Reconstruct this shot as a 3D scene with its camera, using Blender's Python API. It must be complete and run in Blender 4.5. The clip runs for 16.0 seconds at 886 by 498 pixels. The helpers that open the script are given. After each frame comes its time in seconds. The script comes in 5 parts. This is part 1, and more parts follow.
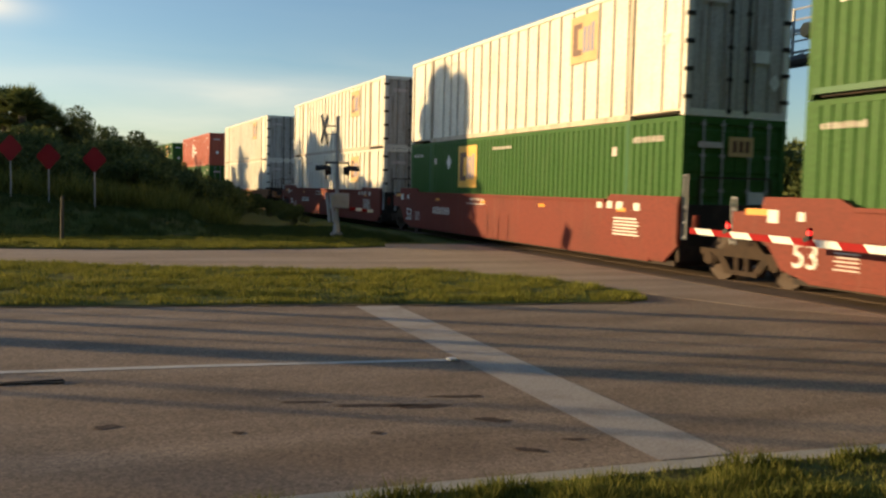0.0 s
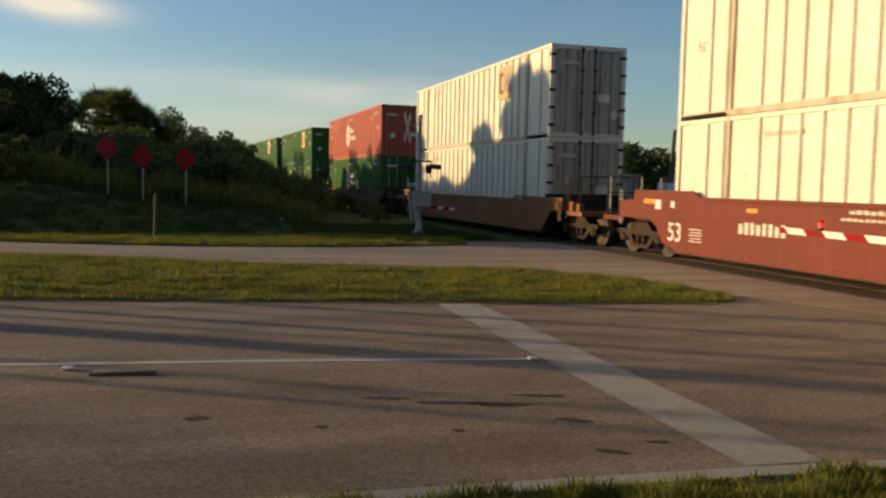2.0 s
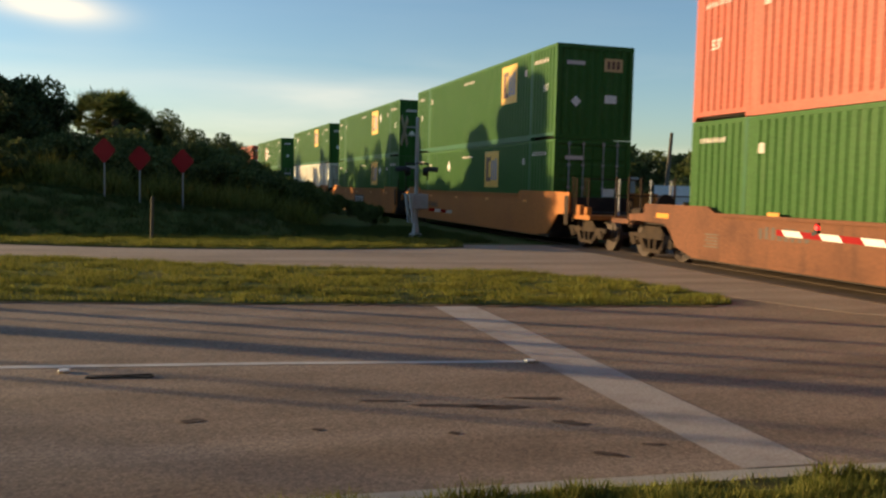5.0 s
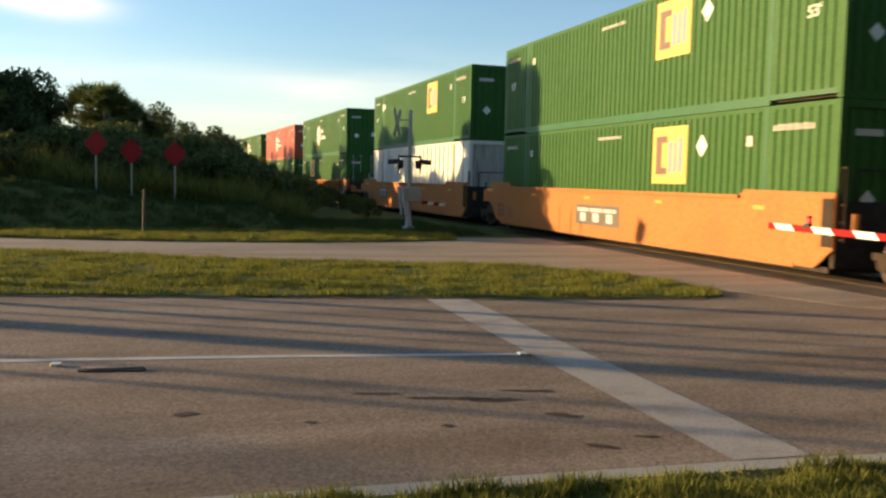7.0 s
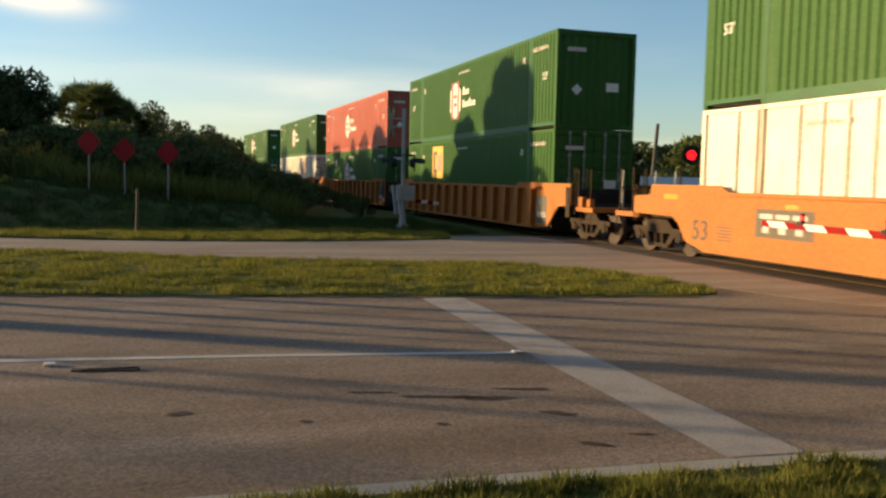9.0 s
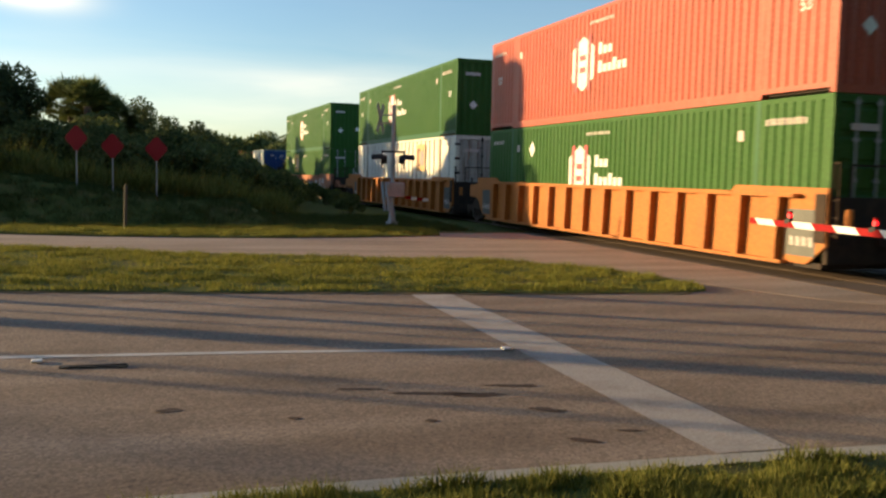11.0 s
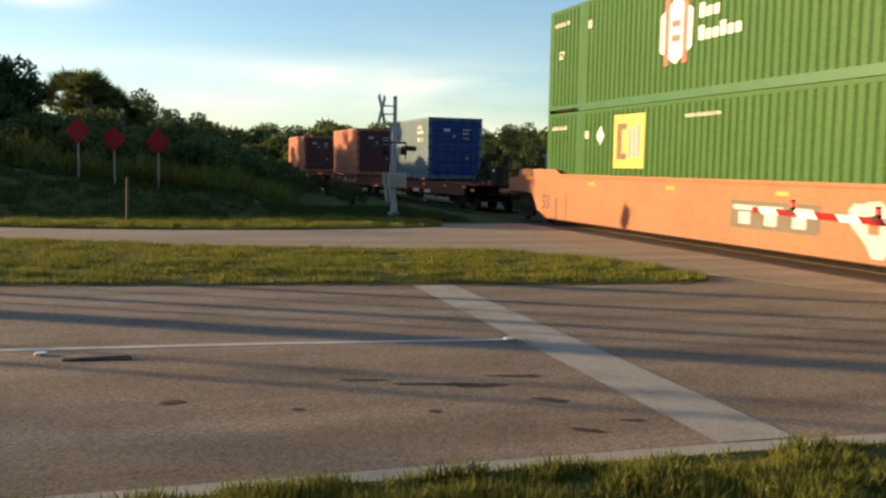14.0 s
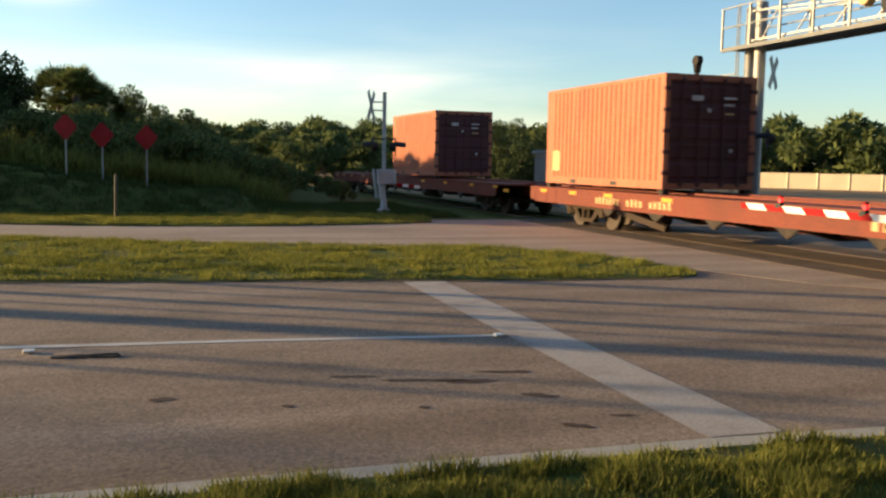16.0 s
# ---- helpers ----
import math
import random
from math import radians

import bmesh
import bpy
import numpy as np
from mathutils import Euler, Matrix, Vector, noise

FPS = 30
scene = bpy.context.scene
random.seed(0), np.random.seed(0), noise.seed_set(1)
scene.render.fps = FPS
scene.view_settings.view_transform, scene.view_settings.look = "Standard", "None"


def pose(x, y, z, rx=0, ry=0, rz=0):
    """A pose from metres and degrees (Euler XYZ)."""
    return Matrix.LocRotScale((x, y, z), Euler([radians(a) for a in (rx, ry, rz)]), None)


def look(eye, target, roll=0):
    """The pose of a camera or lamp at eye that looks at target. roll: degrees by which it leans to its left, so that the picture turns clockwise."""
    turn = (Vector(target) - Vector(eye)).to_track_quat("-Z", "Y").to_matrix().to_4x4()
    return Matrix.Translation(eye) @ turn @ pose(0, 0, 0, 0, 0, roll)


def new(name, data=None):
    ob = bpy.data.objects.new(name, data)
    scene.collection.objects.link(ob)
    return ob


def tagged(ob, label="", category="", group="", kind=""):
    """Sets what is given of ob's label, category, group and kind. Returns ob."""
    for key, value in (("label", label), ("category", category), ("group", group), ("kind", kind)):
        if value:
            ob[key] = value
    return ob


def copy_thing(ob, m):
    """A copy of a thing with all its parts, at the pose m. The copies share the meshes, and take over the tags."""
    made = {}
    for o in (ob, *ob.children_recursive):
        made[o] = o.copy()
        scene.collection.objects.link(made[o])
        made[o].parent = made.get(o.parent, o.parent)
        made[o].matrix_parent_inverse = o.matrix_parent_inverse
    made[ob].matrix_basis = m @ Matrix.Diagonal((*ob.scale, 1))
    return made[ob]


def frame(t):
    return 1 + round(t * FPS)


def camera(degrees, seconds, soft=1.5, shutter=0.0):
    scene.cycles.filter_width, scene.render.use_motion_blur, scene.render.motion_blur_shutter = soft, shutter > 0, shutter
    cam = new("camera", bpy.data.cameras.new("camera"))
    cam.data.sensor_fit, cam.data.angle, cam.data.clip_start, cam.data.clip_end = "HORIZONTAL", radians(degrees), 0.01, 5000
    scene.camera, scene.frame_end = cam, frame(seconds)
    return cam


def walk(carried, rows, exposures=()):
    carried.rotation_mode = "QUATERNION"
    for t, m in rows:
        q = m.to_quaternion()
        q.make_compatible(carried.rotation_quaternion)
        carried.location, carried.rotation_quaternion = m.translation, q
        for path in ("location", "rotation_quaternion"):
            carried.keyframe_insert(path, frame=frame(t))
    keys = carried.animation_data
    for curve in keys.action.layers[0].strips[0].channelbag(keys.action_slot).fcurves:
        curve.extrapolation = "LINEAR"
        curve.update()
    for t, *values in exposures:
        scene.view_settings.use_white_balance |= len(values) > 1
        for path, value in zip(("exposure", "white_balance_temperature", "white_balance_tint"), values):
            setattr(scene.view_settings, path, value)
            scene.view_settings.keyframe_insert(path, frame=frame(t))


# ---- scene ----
# The rail runs along +y at x = TRACK_X; the eye stands at the origin.
TRACK_X = 12.26
SPEED = 16.05
EYE = (0.0, 0.0, 1.664)
cam = camera(53.15, 16.0, soft=2.4, shutter=0.2)
TURNS = (
    (0, -21.607, -3.933, -1.309),
    (0.5, -21.036, -3.947, -1.161),
    (1, -19.425, -3.738, -0.915),
    (1.5, -16.860, -3.780, -0.810),
    (2, -16.330, -4.167, -1.274),
    (2.5, -16.301, -4.108, -1.189),
    (3, -16.522, -3.933, -1.117),
    (3.5, -16.458, -3.698, -1.219),
    (4, -16.317, -3.709, -1.250),
    (6.5, -16.974, -4.467, -1.363),
    (7, -16.982, -4.444, -1.304),
    (7.5, -17.042, -4.503, -1.286),
    (8, -17.239, -4.426, -1.286),
    (8.5, -17.197, -4.473, -1.264),
    (9, -17.377, -4.528, -1.178),
    (11.5, -18.077, -4.832, -1.345),
    (12, -17.983, -4.974, -1.330),
    (12.5, -17.786, -5.085, -1.251),
    (13, -17.843, -5.156, -1.074),
    (13.5, -17.755, -5.217, -1.038),
    (14, -17.933, -5.323, -1.001),
    (14.5, -18.247, -5.488, -0.986),
    (15, -18.250, -5.576, -0.894),
    (15.5, -18.392, -5.644, -0.809),
    (16, -18.600, -5.560, -0.928),
)
walk(cam, [(t, pose(*EYE, 90 + p, r, y)) for t, y, p, r in TURNS],
     exposures=[(0, 0.72), (1.0, 0.7), (1.5, 0.55), (2.0, 0.35), (3.0, 0.38), (4, 0.45), (6.5, 1.17), (8, 1.17), (8.5, 0.92), (9, 0.85), (11.5, 1.08), (12.5, 0.92), (13.0, 0.86), (13.5, 1.02), (14.5, 1.25), (16, 1.26)])

# ---------------------------------------------------------------- light
SUN_EL, SUN_AZ = 7.5, -59.5          # degrees; azimuth from +y towards +x
world = bpy.data.worlds.new("evening_sky")
scene.world = world
world.use_nodes = True
wn, wl = world.node_tree.nodes, world.node_tree.links
wn.clear()
w_out, w_bg, w_sky = wn.new("ShaderNodeOutputWorld"), wn.new("ShaderNodeBackground"), wn.new("ShaderNodeTexSky")
w_sky.sky_type, w_sky.sun_disc = "NISHITA", False
w_sky.sun_elevation, w_sky.sun_rotation = radians(SUN_EL + 3), radians(SUN_AZ)
w_sky.air_density, w_sky.dust_density, w_sky.ozone_density = 1.0, 0.35, 2.6
w_co, w_map, w_no = wn.new("ShaderNodeTexCoord"), wn.new("ShaderNodeMapping"), wn.new("ShaderNodeTexNoise")
w_map.inputs["Scale"].default_value = (1.3, 1.3, 9.0)
w_sep, w_low, w_mul = wn.new("ShaderNodeSeparateXYZ"), wn.new("ShaderNodeMapRange"), wn.new("ShaderNodeMath")
for _k, _v in (("From Min", 0.03), ("From Max", 0.16), ("To Min", 0.55), ("To Max", 0.05)):
    w_low.inputs[_k].default_value = _v
w_mul.operation = "MULTIPLY"
w_no.inputs["Scale"].default_value, w_no.inputs["Detail"].default_value = 1.7, 5.0
w_no.inputs["Distortion"].default_value = 0.4
w_rmp, w_mix = wn.new("ShaderNodeValToRGB"), wn.new("ShaderNodeMix")
w_rmp.color_ramp.elements[0].position, w_rmp.color_ramp.elements[1].position = 0.46, 0.72
w_rmp.color_ramp.elements[1].color = (0.75, 0.75, 0.75, 1)
w_mix.data_type = "RGBA"
w_mix.inputs["B"].default_value = (7.5, 6.6, 5.2, 1)
wl.new(w_co.outputs["Generated"], w_map.inputs["Vector"])
wl.new(w_map.outputs["Vector"], w_no.inputs["Vector"])
wl.new(w_no.outputs["Fac"], w_rmp.inputs["Fac"])
wl.new(w_co.outputs["Generated"], w_sep.inputs["Vector"])
wl.new(w_sep.outputs["Z"], w_low.inputs["Value"])
wl.new(w_low.outputs["Result"], w_mul.inputs[0])
wl.new(w_rmp.outputs["Color"], w_mul.inputs[1])


def w_math(op, a, b=0.0):
    nd = wn.new("ShaderNodeMath")
    nd.operation = op
    for i, v in enumerate((a, b)):
        if isinstance(v, (int, float)):
            nd.inputs[i].default_value = v
        else:
            wl.new(v, nd.inputs[i])
    return nd.outputs[0]


def w_cloud(bearing, rise, wide, tall, slope, amount):
    """A soft cloud about a bearing (radians from +y towards +x) and a height."""
    side = w_math("DIVIDE", w_math("SUBTRACT", w_math("ARCTAN2", w_sep.outputs["X"], w_sep.outputs["Y"]), bearing), wide)
    up = w_math("DIVIDE", w_math("SUBTRACT", w_math("SUBTRACT", w_sep.outputs["Z"], rise), w_math("MULTIPLY", side, slope)), tall)
    far = w_math("ADD", w_math("MULTIPLY", side, side), w_math("MULTIPLY", up, up))
    body = w_math("POWER", 2.718, w_math("MULTIPLY", far, -1.0))
    ragged = w_math("ADD", w_math("MULTIPLY", w_no.outputs["Fac"], 2.2), -0.45)
    return w_math("MULTIPLY", w_math("MULTIPLY", body, ragged), amount)


w_sum = w_math("ADD", w_mul.outputs["Value"], w_cloud(0.21, 0.092, 0.13, 0.016, -0.004, 0.45))
w_sum = w_math("ADD", w_sum, w_cloud(0.06, 0.066, 0.18, 0.028, 0.0, 0.3))
w_sum = w_math("ADD", w_sum, w_cloud(-0.13, 0.172, 0.055, 0.014, -0.003, 1.5))
wl.new(w_math("MINIMUM", w_math("MAXIMUM", w_sum, 0.0), 0.9), w_mix.inputs["Factor"])
wl.new(w_sky.outputs["Color"], w_mix.inputs["A"])
wl.new(w_mix.outputs["Result"], w_bg.inputs["Color"])
w_bg.inputs["Strength"].default_value = 0.1
wl.new(w_bg.outputs["Background"], w_out.inputs["Surface"])
sun = new("sun", bpy.data.lights.new("sun", "SUN"))
sun.data.energy, sun.data.angle, sun.data.color = 5.0, radians(0.5), (1.0, 0.70, 0.34)
_a, _e = radians(SUN_AZ), radians(SUN_EL)
SUN_WAY = Vector((math.sin(_a) * math.cos(_e), math.cos(_a) * math.cos(_e), math.sin(_e)))
sun.matrix_basis = look(SUN_WAY * 80, (0, 0, 0))

# ---------------------------------------------------------------- materials
def surface(name, color, second=None, rough=0.6, metal=0.0, scale=3.0, amount=0.5, stretch=(1, 1, 1), grain=60.0, bump=0.15, streak=None, streak_amount=0.4, spec=0.5):
    """Two colours mixed by a coarse noise, a fine grain, a bump, and optional stains drawn out downwards."""
    m = bpy.data.materials.new(name)
    m.use_nodes = True
    n, l = m.node_tree.nodes, m.node_tree.links
    b = n["Principled BSDF"]
    b.inputs["Roughness"].default_value, b.inputs["Metallic"].default_value = rough, metal
    b.inputs["Specular IOR Level"].default_value = spec
    second = second or tuple(v * 0.72 for v in color)
    co, mp = n.new("ShaderNodeTexCoord"), n.new("ShaderNodeMapping")
    mp.inputs["Scale"].default_value = stretch
    l.new(co.outputs["Object"], mp.inputs["Vector"])
    n1, n2 = n.new("ShaderNodeTexNoise"), n.new("ShaderNodeTexNoise")
    n1.inputs["Scale"].default_value, n1.inputs["Detail"].default_value = scale, 6.0
    n2.inputs["Scale"].default_value, n2.inputs["Detail"].default_value = grain, 3.0
    l.new(mp.outputs["Vector"], n1.inputs["Vector"])
    l.new(co.outputs["Object"], n2.inputs["Vector"])
    r1 = n.new("ShaderNodeValToRGB")
    r1.color_ramp.elements[0].position, r1.color_ramp.elements[1].position = 0.5 - 0.5 * (1 - amount) * 0.4, 0.5 + 0.3
    r1.color_ramp.elements[0].color, r1.color_ramp.elements[1].color = (*color, 1), (*second, 1)
    l.new(n1.outputs["Fac"], r1.inputs["Fac"])
    last = r1.outputs["Color"]
    mx = n.new("ShaderNodeMix")
    mx.data_type, mx.blend_type = "RGBA", "MULTIPLY"
    r2 = n.new("ShaderNodeValToRGB")
    r2.color_ramp.elements[0].position, r2.color_ramp.elements[1].position = 0.3, 0.7
    r2.color_ramp.elements[0].color, r2.color_ramp.elements[1].color = (0.72, 0.72, 0.72, 1), (1.12, 1.12, 1.12, 1)
    l.new(n2.outputs["Fac"], r2.inputs["Fac"])
    mx.inputs["Factor"].default_value = 0.8
    l.new(last, mx.inputs["A"])
    l.new(r2.outputs["Color"], mx.inputs["B"])
    last = mx.outputs["Result"]
    if streak:
        m3, n3, r3, x3 = n.new("ShaderNodeMapping"), n.new("ShaderNodeTexNoise"), n.new("ShaderNodeValToRGB"), n.new("ShaderNodeMix")
        m3.inputs["Scale"].default_value = (5.0, 5.0, 0.45)
        n3.inputs["Scale"].default_value, n3.inputs["Detail"].default_value = 1.6, 7.0
        r3.color_ramp.elements[0].position, r3.color_ramp.elements[1].position = 0.56, 0.78
        r3.color_ramp.elements[1].color = (streak_amount,) * 3 + (1,)
        x3.data_type = "RGBA"
        x3.inputs["B"].default_value = (*streak, 1)
        l.new(co.outputs["Object"], m3.inputs["Vector"])
        l.new(m3.outputs["Vector"], n3.inputs["Vector"])
        l.new(n3.outputs["Fac"], r3.inputs["Fac"])
        l.new(r3.outputs["Color"], x3.inputs["Factor"])
        l.new(last, x3.inputs["A"])
        last = x3.outputs["Result"]
    l.new(last, b.inputs["Base Color"])
    if bump:
        bp = n.new("ShaderNodeBump")
        bp.inputs["Strength"].default_value, bp.inputs["Distance"].default_value = bump, 0.01
        l.new(n2.outputs["Fac"], bp.inputs["Height"])
        l.new(bp.outputs["Normal"], b.inputs["Normal"])
    return m


def speckled(m, scale, low, high, amount, bump):
    """Adds stone-sized speckle from cells to a surface."""
    n, l = m.node_tree.nodes, m.node_tree.links
    b = n["Principled BSDF"]
    src = b.inputs["Base Color"].links[0].from_socket
    co, vo, rp, mx = n.new("ShaderNodeTexCoord"), n.new("ShaderNodeTexVoronoi"), n.new("ShaderNodeValToRGB"), n.new("ShaderNodeMix")
    vo.inputs["Scale"].default_value = scale
    rp.color_ramp.elements[0].color, rp.color_ramp.elements[1].color = (low,) * 3 + (1,), (high, high * 0.98, high * 0.94, 1)
    mx.data_type, mx.blend_type = "RGBA", "MULTIPLY"
    mx.inputs["Factor"].default_value = amount
    l.new(co.outputs["Object"], vo.inputs["Vector"])
    l.new(vo.outputs["Color"], rp.inputs["Fac"])
    l.new(src, mx.inputs["A"])
    l.new(rp.outputs["Color"], mx.inputs["B"])
    l.new(mx.outputs["Result"], b.inputs["Base Color"])
    # long faint wear bands
    mp, no, r2, m2 = n.new("ShaderNodeMapping"), n.new("ShaderNodeTexNoise"), n.new("ShaderNodeValToRGB"), n.new("ShaderNodeMix")
    mp.inputs["Scale"].default_value = (0.18, 1.5, 1.0)
    mp.inputs["Rotation"].default_value = (0, 0, radians(4))
    no.inputs["Scale"].default_value, no.inputs["Detail"].default_value = 1.1, 5.0
    r2.color_ramp.elements[0].position, r2.color_ramp.elements[1].position = 0.35, 0.65
    r2.color_ramp.elements[0].color, r2.color_ramp.elements[1].color = (0.74, 0.70, 0.67, 1), (1.12, 1.12, 1.12, 1)
    m2.data_type, m2.blend_type = "RGBA", "MULTIPLY"
    m2.inputs["Factor"].default_value = 0.8
    l.new(co.outputs["Object"], mp.inputs["Vector"])
    l.new(mp.outputs["Vector"], no.inputs["Vector"])
    l.new(no.outputs["Fac"], r2.inputs["Fac"])
    l.new(mx.outputs["Result"], m2.inputs["A"])
    l.new(r2.outputs["Color"], m2.inputs["B"])
    l.new(m2.outputs["Result"], b.inputs["Base Color"])


def leafy(name, dark, light):
    """Leaves: colour by island, light that shines through."""
    m = bpy.data.materials.new(name)
    m.use_nodes = True
    n, l = m.node_tree.nodes, m.node_tree.links
    b = n["Principled BSDF"]
    b.inputs["Roughness"].default_value = 0.75
    b.inputs["Specular IOR Level"].default_value = 0.15
    g, r = n.new("ShaderNodeNewGeometry"), n.new("ShaderNodeValToRGB")
    r.color_ramp.elements[0].color, r.color_ramp.elements[1].color = (*dark, 1), (*light, 1)
    l.new(g.outputs["Random Per Island"], r.inputs["Fac"])
    l.new(r.outputs["Color"], b.inputs["Base Color"])
    t, x = n.new("ShaderNodeBsdfTranslucent"), n.new("ShaderNodeMixShader")
    l.new(r.outputs["Color"], t.inputs["Color"])
    x.inputs["Fac"].default_value = 0.3
    l.new(b.outputs["BSDF"], x.inputs[1])
    l.new(t.outputs["BSDF"], x.inputs[2])
    l.new(x.outputs["Shader"], n["Material Output"].inputs["Surface"])
    return m


def glow(name, color, strength):
    m = bpy.data.materials.new(name)
    m.use_nodes = True
    b = m.node_tree.nodes["Principled BSDF"]
    b.inputs["Base Color"].default_value = (*color, 1)
    b.inputs["Emission Color"].default_value = (*color, 1)
    b.inputs["Emission Strength"].default_value = strength
    return m


ASPHALT = surface("asphalt", (0.28, 0.214, 0.163), (0.18, 0.134, 0.10), 0.9, scale=0.8, amount=0.9, grain=60, bump=0.2, spec=0.25)
# weathered far lane; its pale tone also carries the sunlight by the crossing
FAR_ASPHALT = surface("sun_lightened_weathered_asphalt", (0.37, 0.295, 0.23), (0.29, 0.225, 0.175), 0.9, scale=0.4, amount=0.8, grain=30, bump=0.4, spec=0.25)
speckled(ASPHALT, 48.0, 0.55, 1.45, 0.85, 0.0)
speckled(FAR_ASPHALT, 40.0, 0.7, 1.25, 0.7, 0.0)
TAR = surface("black_rubber", (0.014, 0.011, 0.009), (0.035, 0.028, 0.022), 0.8, scale=6, amount=0.7, bump=0.3)
OIL = surface("oil_stain", (0.07, 0.045, 0.034), (0.13, 0.095, 0.075), 0.85, scale=9, amount=0.9, grain=60, bump=0.2, spec=0.2)
LANE = surface("thin_line_paint", (0.56, 0.54, 0.51), (0.36, 0.33, 0.30), 0.85, scale=2.2, amount=0.9, grain=45, bump=0.3, spec=0.2)
LINE = surface("worn_road_paint", (0.42, 0.375, 0.33), (0.27, 0.225, 0.19), 0.85, scale=2.2, amount=0.9, grain=45, bump=0.3, spec=0.2)
CONCRETE = surface("kerb_concrete", (0.42, 0.39, 0.33), (0.28, 0.25, 0.2), 0.9, scale=2, amount=0.8, bump=0.3, spec=0.2)
SOIL = surface("grass_soil", (0.085, 0.105, 0.024), (0.15, 0.11, 0.042), 0.95, scale=1.3, amount=0.9, grain=25, bump=0.5, spec=0.1)
DRY_SOIL = surface("dry_soil", (0.24, 0.175, 0.095), (0.16, 0.125, 0.06), 0.95, scale=3, amount=0.9, grain=35, bump=0.5, spec=0.1)
BALLAST = surface("ballast_stone", (0.17, 0.13, 0.10), (0.09, 0.07, 0.055), 0.95, scale=3, amount=0.9, grain=14, bump=1.0, spec=0.15)
CROSSING = surface("crossing_panel", (0.15, 0.108, 0.08), (0.085, 0.062, 0.047), 0.9, scale=1.2, amount=0.8, grain=30, bump=0.4, spec=0.2)
RAIL = surface("rail_steel", (0.09, 0.055, 0.04), (0.12, 0.09, 0.07), 0.6, 0.3, scale=2, bump=0.1)
BLADE_NEAR = leafy("grass_blade", (0.07, 0.095, 0.015), (0.25, 0.24, 0.06))
BLADE_DRY = leafy("dry_grass_blade", (0.065, 0.095, 0.014), (0.36, 0.33, 0.065))
LEAF_DARK = leafy("dark_leaf", (0.026, 0.043, 0.016), (0.095, 0.12, 0.044))
LEAF_OLIVE = leafy("olive_leaf", (0.045, 0.068, 0.022), (0.16, 0.185, 0.06))
# bank blades coloured darker than the other grass to hold the trees' shade
BLADE_BANK_SHADED = leafy("bank_grass_blade", (0.028, 0.048, 0.012), (0.085, 0.11, 0.028))
BARK = surface("bark", (0.11, 0.085, 0.06), (0.06, 0.045, 0.034), 0.95, scale=6, stretch=(1, 1, 0.25), grain=30, bump=0.8)
WHITE = surface("white_container_paint", (0.76, 0.73, 0.63), (0.64, 0.59, 0.49), 0.5, scale=0.9, amount=0.7, grain=22, bump=0.04, streak=(0.27, 0.13, 0.06), streak_amount=0.45)
# soiled white; the base is also darkened for the shade on the ends
WHITE_DOOR_SHADED = surface("soiled_shaded_white_door_paint", (0.46, 0.43, 0.38), (0.30, 0.24, 0.19), 0.6, scale=1.1, amount=0.9, stretch=(1, 1, 0.4), grain=20, bump=0.05, streak=(0.10, 0.05, 0.03), streak_amount=0.85, spec=0.2)
WHITE_POST = surface("white_post_paint", (0.55, 0.47, 0.36), (0.30, 0.20, 0.13), 0.6, scale=2.5, amount=0.8, stretch=(1, 1, 0.3), grain=20, bump=0.05)
GREEN = surface("green_container_paint", (0.037, 0.112, 0.021), (0.046, 0.122, 0.027), 0.5, scale=0.8, amount=0.7, grain=18, bump=0.03, streak=(0.13, 0.165, 0.08), streak_amount=0.25, spec=0.12)
GREEN_RAIL = surface("green_rail_paint", (0.022, 0.115, 0.038), (0.02, 0.09, 0.03), 0.45, scale=1.5, amount=0.6, bump=0.03, spec=0.22)
ORANGE = surface("orange_container_paint", (0.46, 0.10, 0.058), (0.36, 0.095, 0.06), 0.45, scale=0.8, amount=0.7, grain=18, bump=0.03, streak=(0.45, 0.22, 0.15), streak_amount=0.3, spec=0.22)
BLUE = surface("faded_blue_paint", (0.085, 0.15, 0.195), (0.068, 0.118, 0.155), 0.55, scale=0.9, amount=0.8, grain=18, bump=0.03, streak=(0.30, 0.17, 0.10), streak_amount=0.5)
BLUE_DOOR = surface("deep_blue_paint", (0.025, 0.06, 0.20), (0.03, 0.07, 0.19), 0.5, scale=1.2, amount=0.6, bump=0.03, spec=0.22)
OXIDE = surface("faded_oxide_paint", (0.45, 0.15, 0.08), (0.36, 0.125, 0.072), 0.6, scale=0.9, amount=0.8, grain=18, bump=0.03, streak=(0.6, 0.36, 0.22), streak_amount=0.35, spec=0.22)
# darker copy of the oxide paint: puts shade into the container ends
OXIDE_DOOR_SHADED = surface("shaded_oxide_paint", (0.11, 0.04, 0.038), (0.08, 0.034, 0.033), 0.6, scale=1.2, amount=0.6, bump=0.03, spec=0.22)
RED_CAR = surface("red_brown_car_paint", (0.165, 0.024, 0.013), (0.125, 0.022, 0.013), 0.6, scale=0.8, amount=0.8, grain=16, bump=0.04, streak=(0.16, 0.06, 0.04), streak_amount=0.5, spec=0.22)
TAN_CAR = surface("rusty_tan_car_paint", (0.27, 0.11, 0.04), (0.16, 0.065, 0.03), 0.65, scale=0.9, amount=0.9, grain=16, bump=0.05, streak=(0.16, 0.07, 0.03), streak_amount=0.6, spec=0.22)
BROWN_CAR = surface("grimy_brown_car_paint", (0.17, 0.066, 0.032), (0.09, 0.036, 0.02), 0.7, scale=0.9, amount=0.9, grain=16, bump=0.05, streak=(0.05, 0.025, 0.016), streak_amount=0.7, spec=0.2)
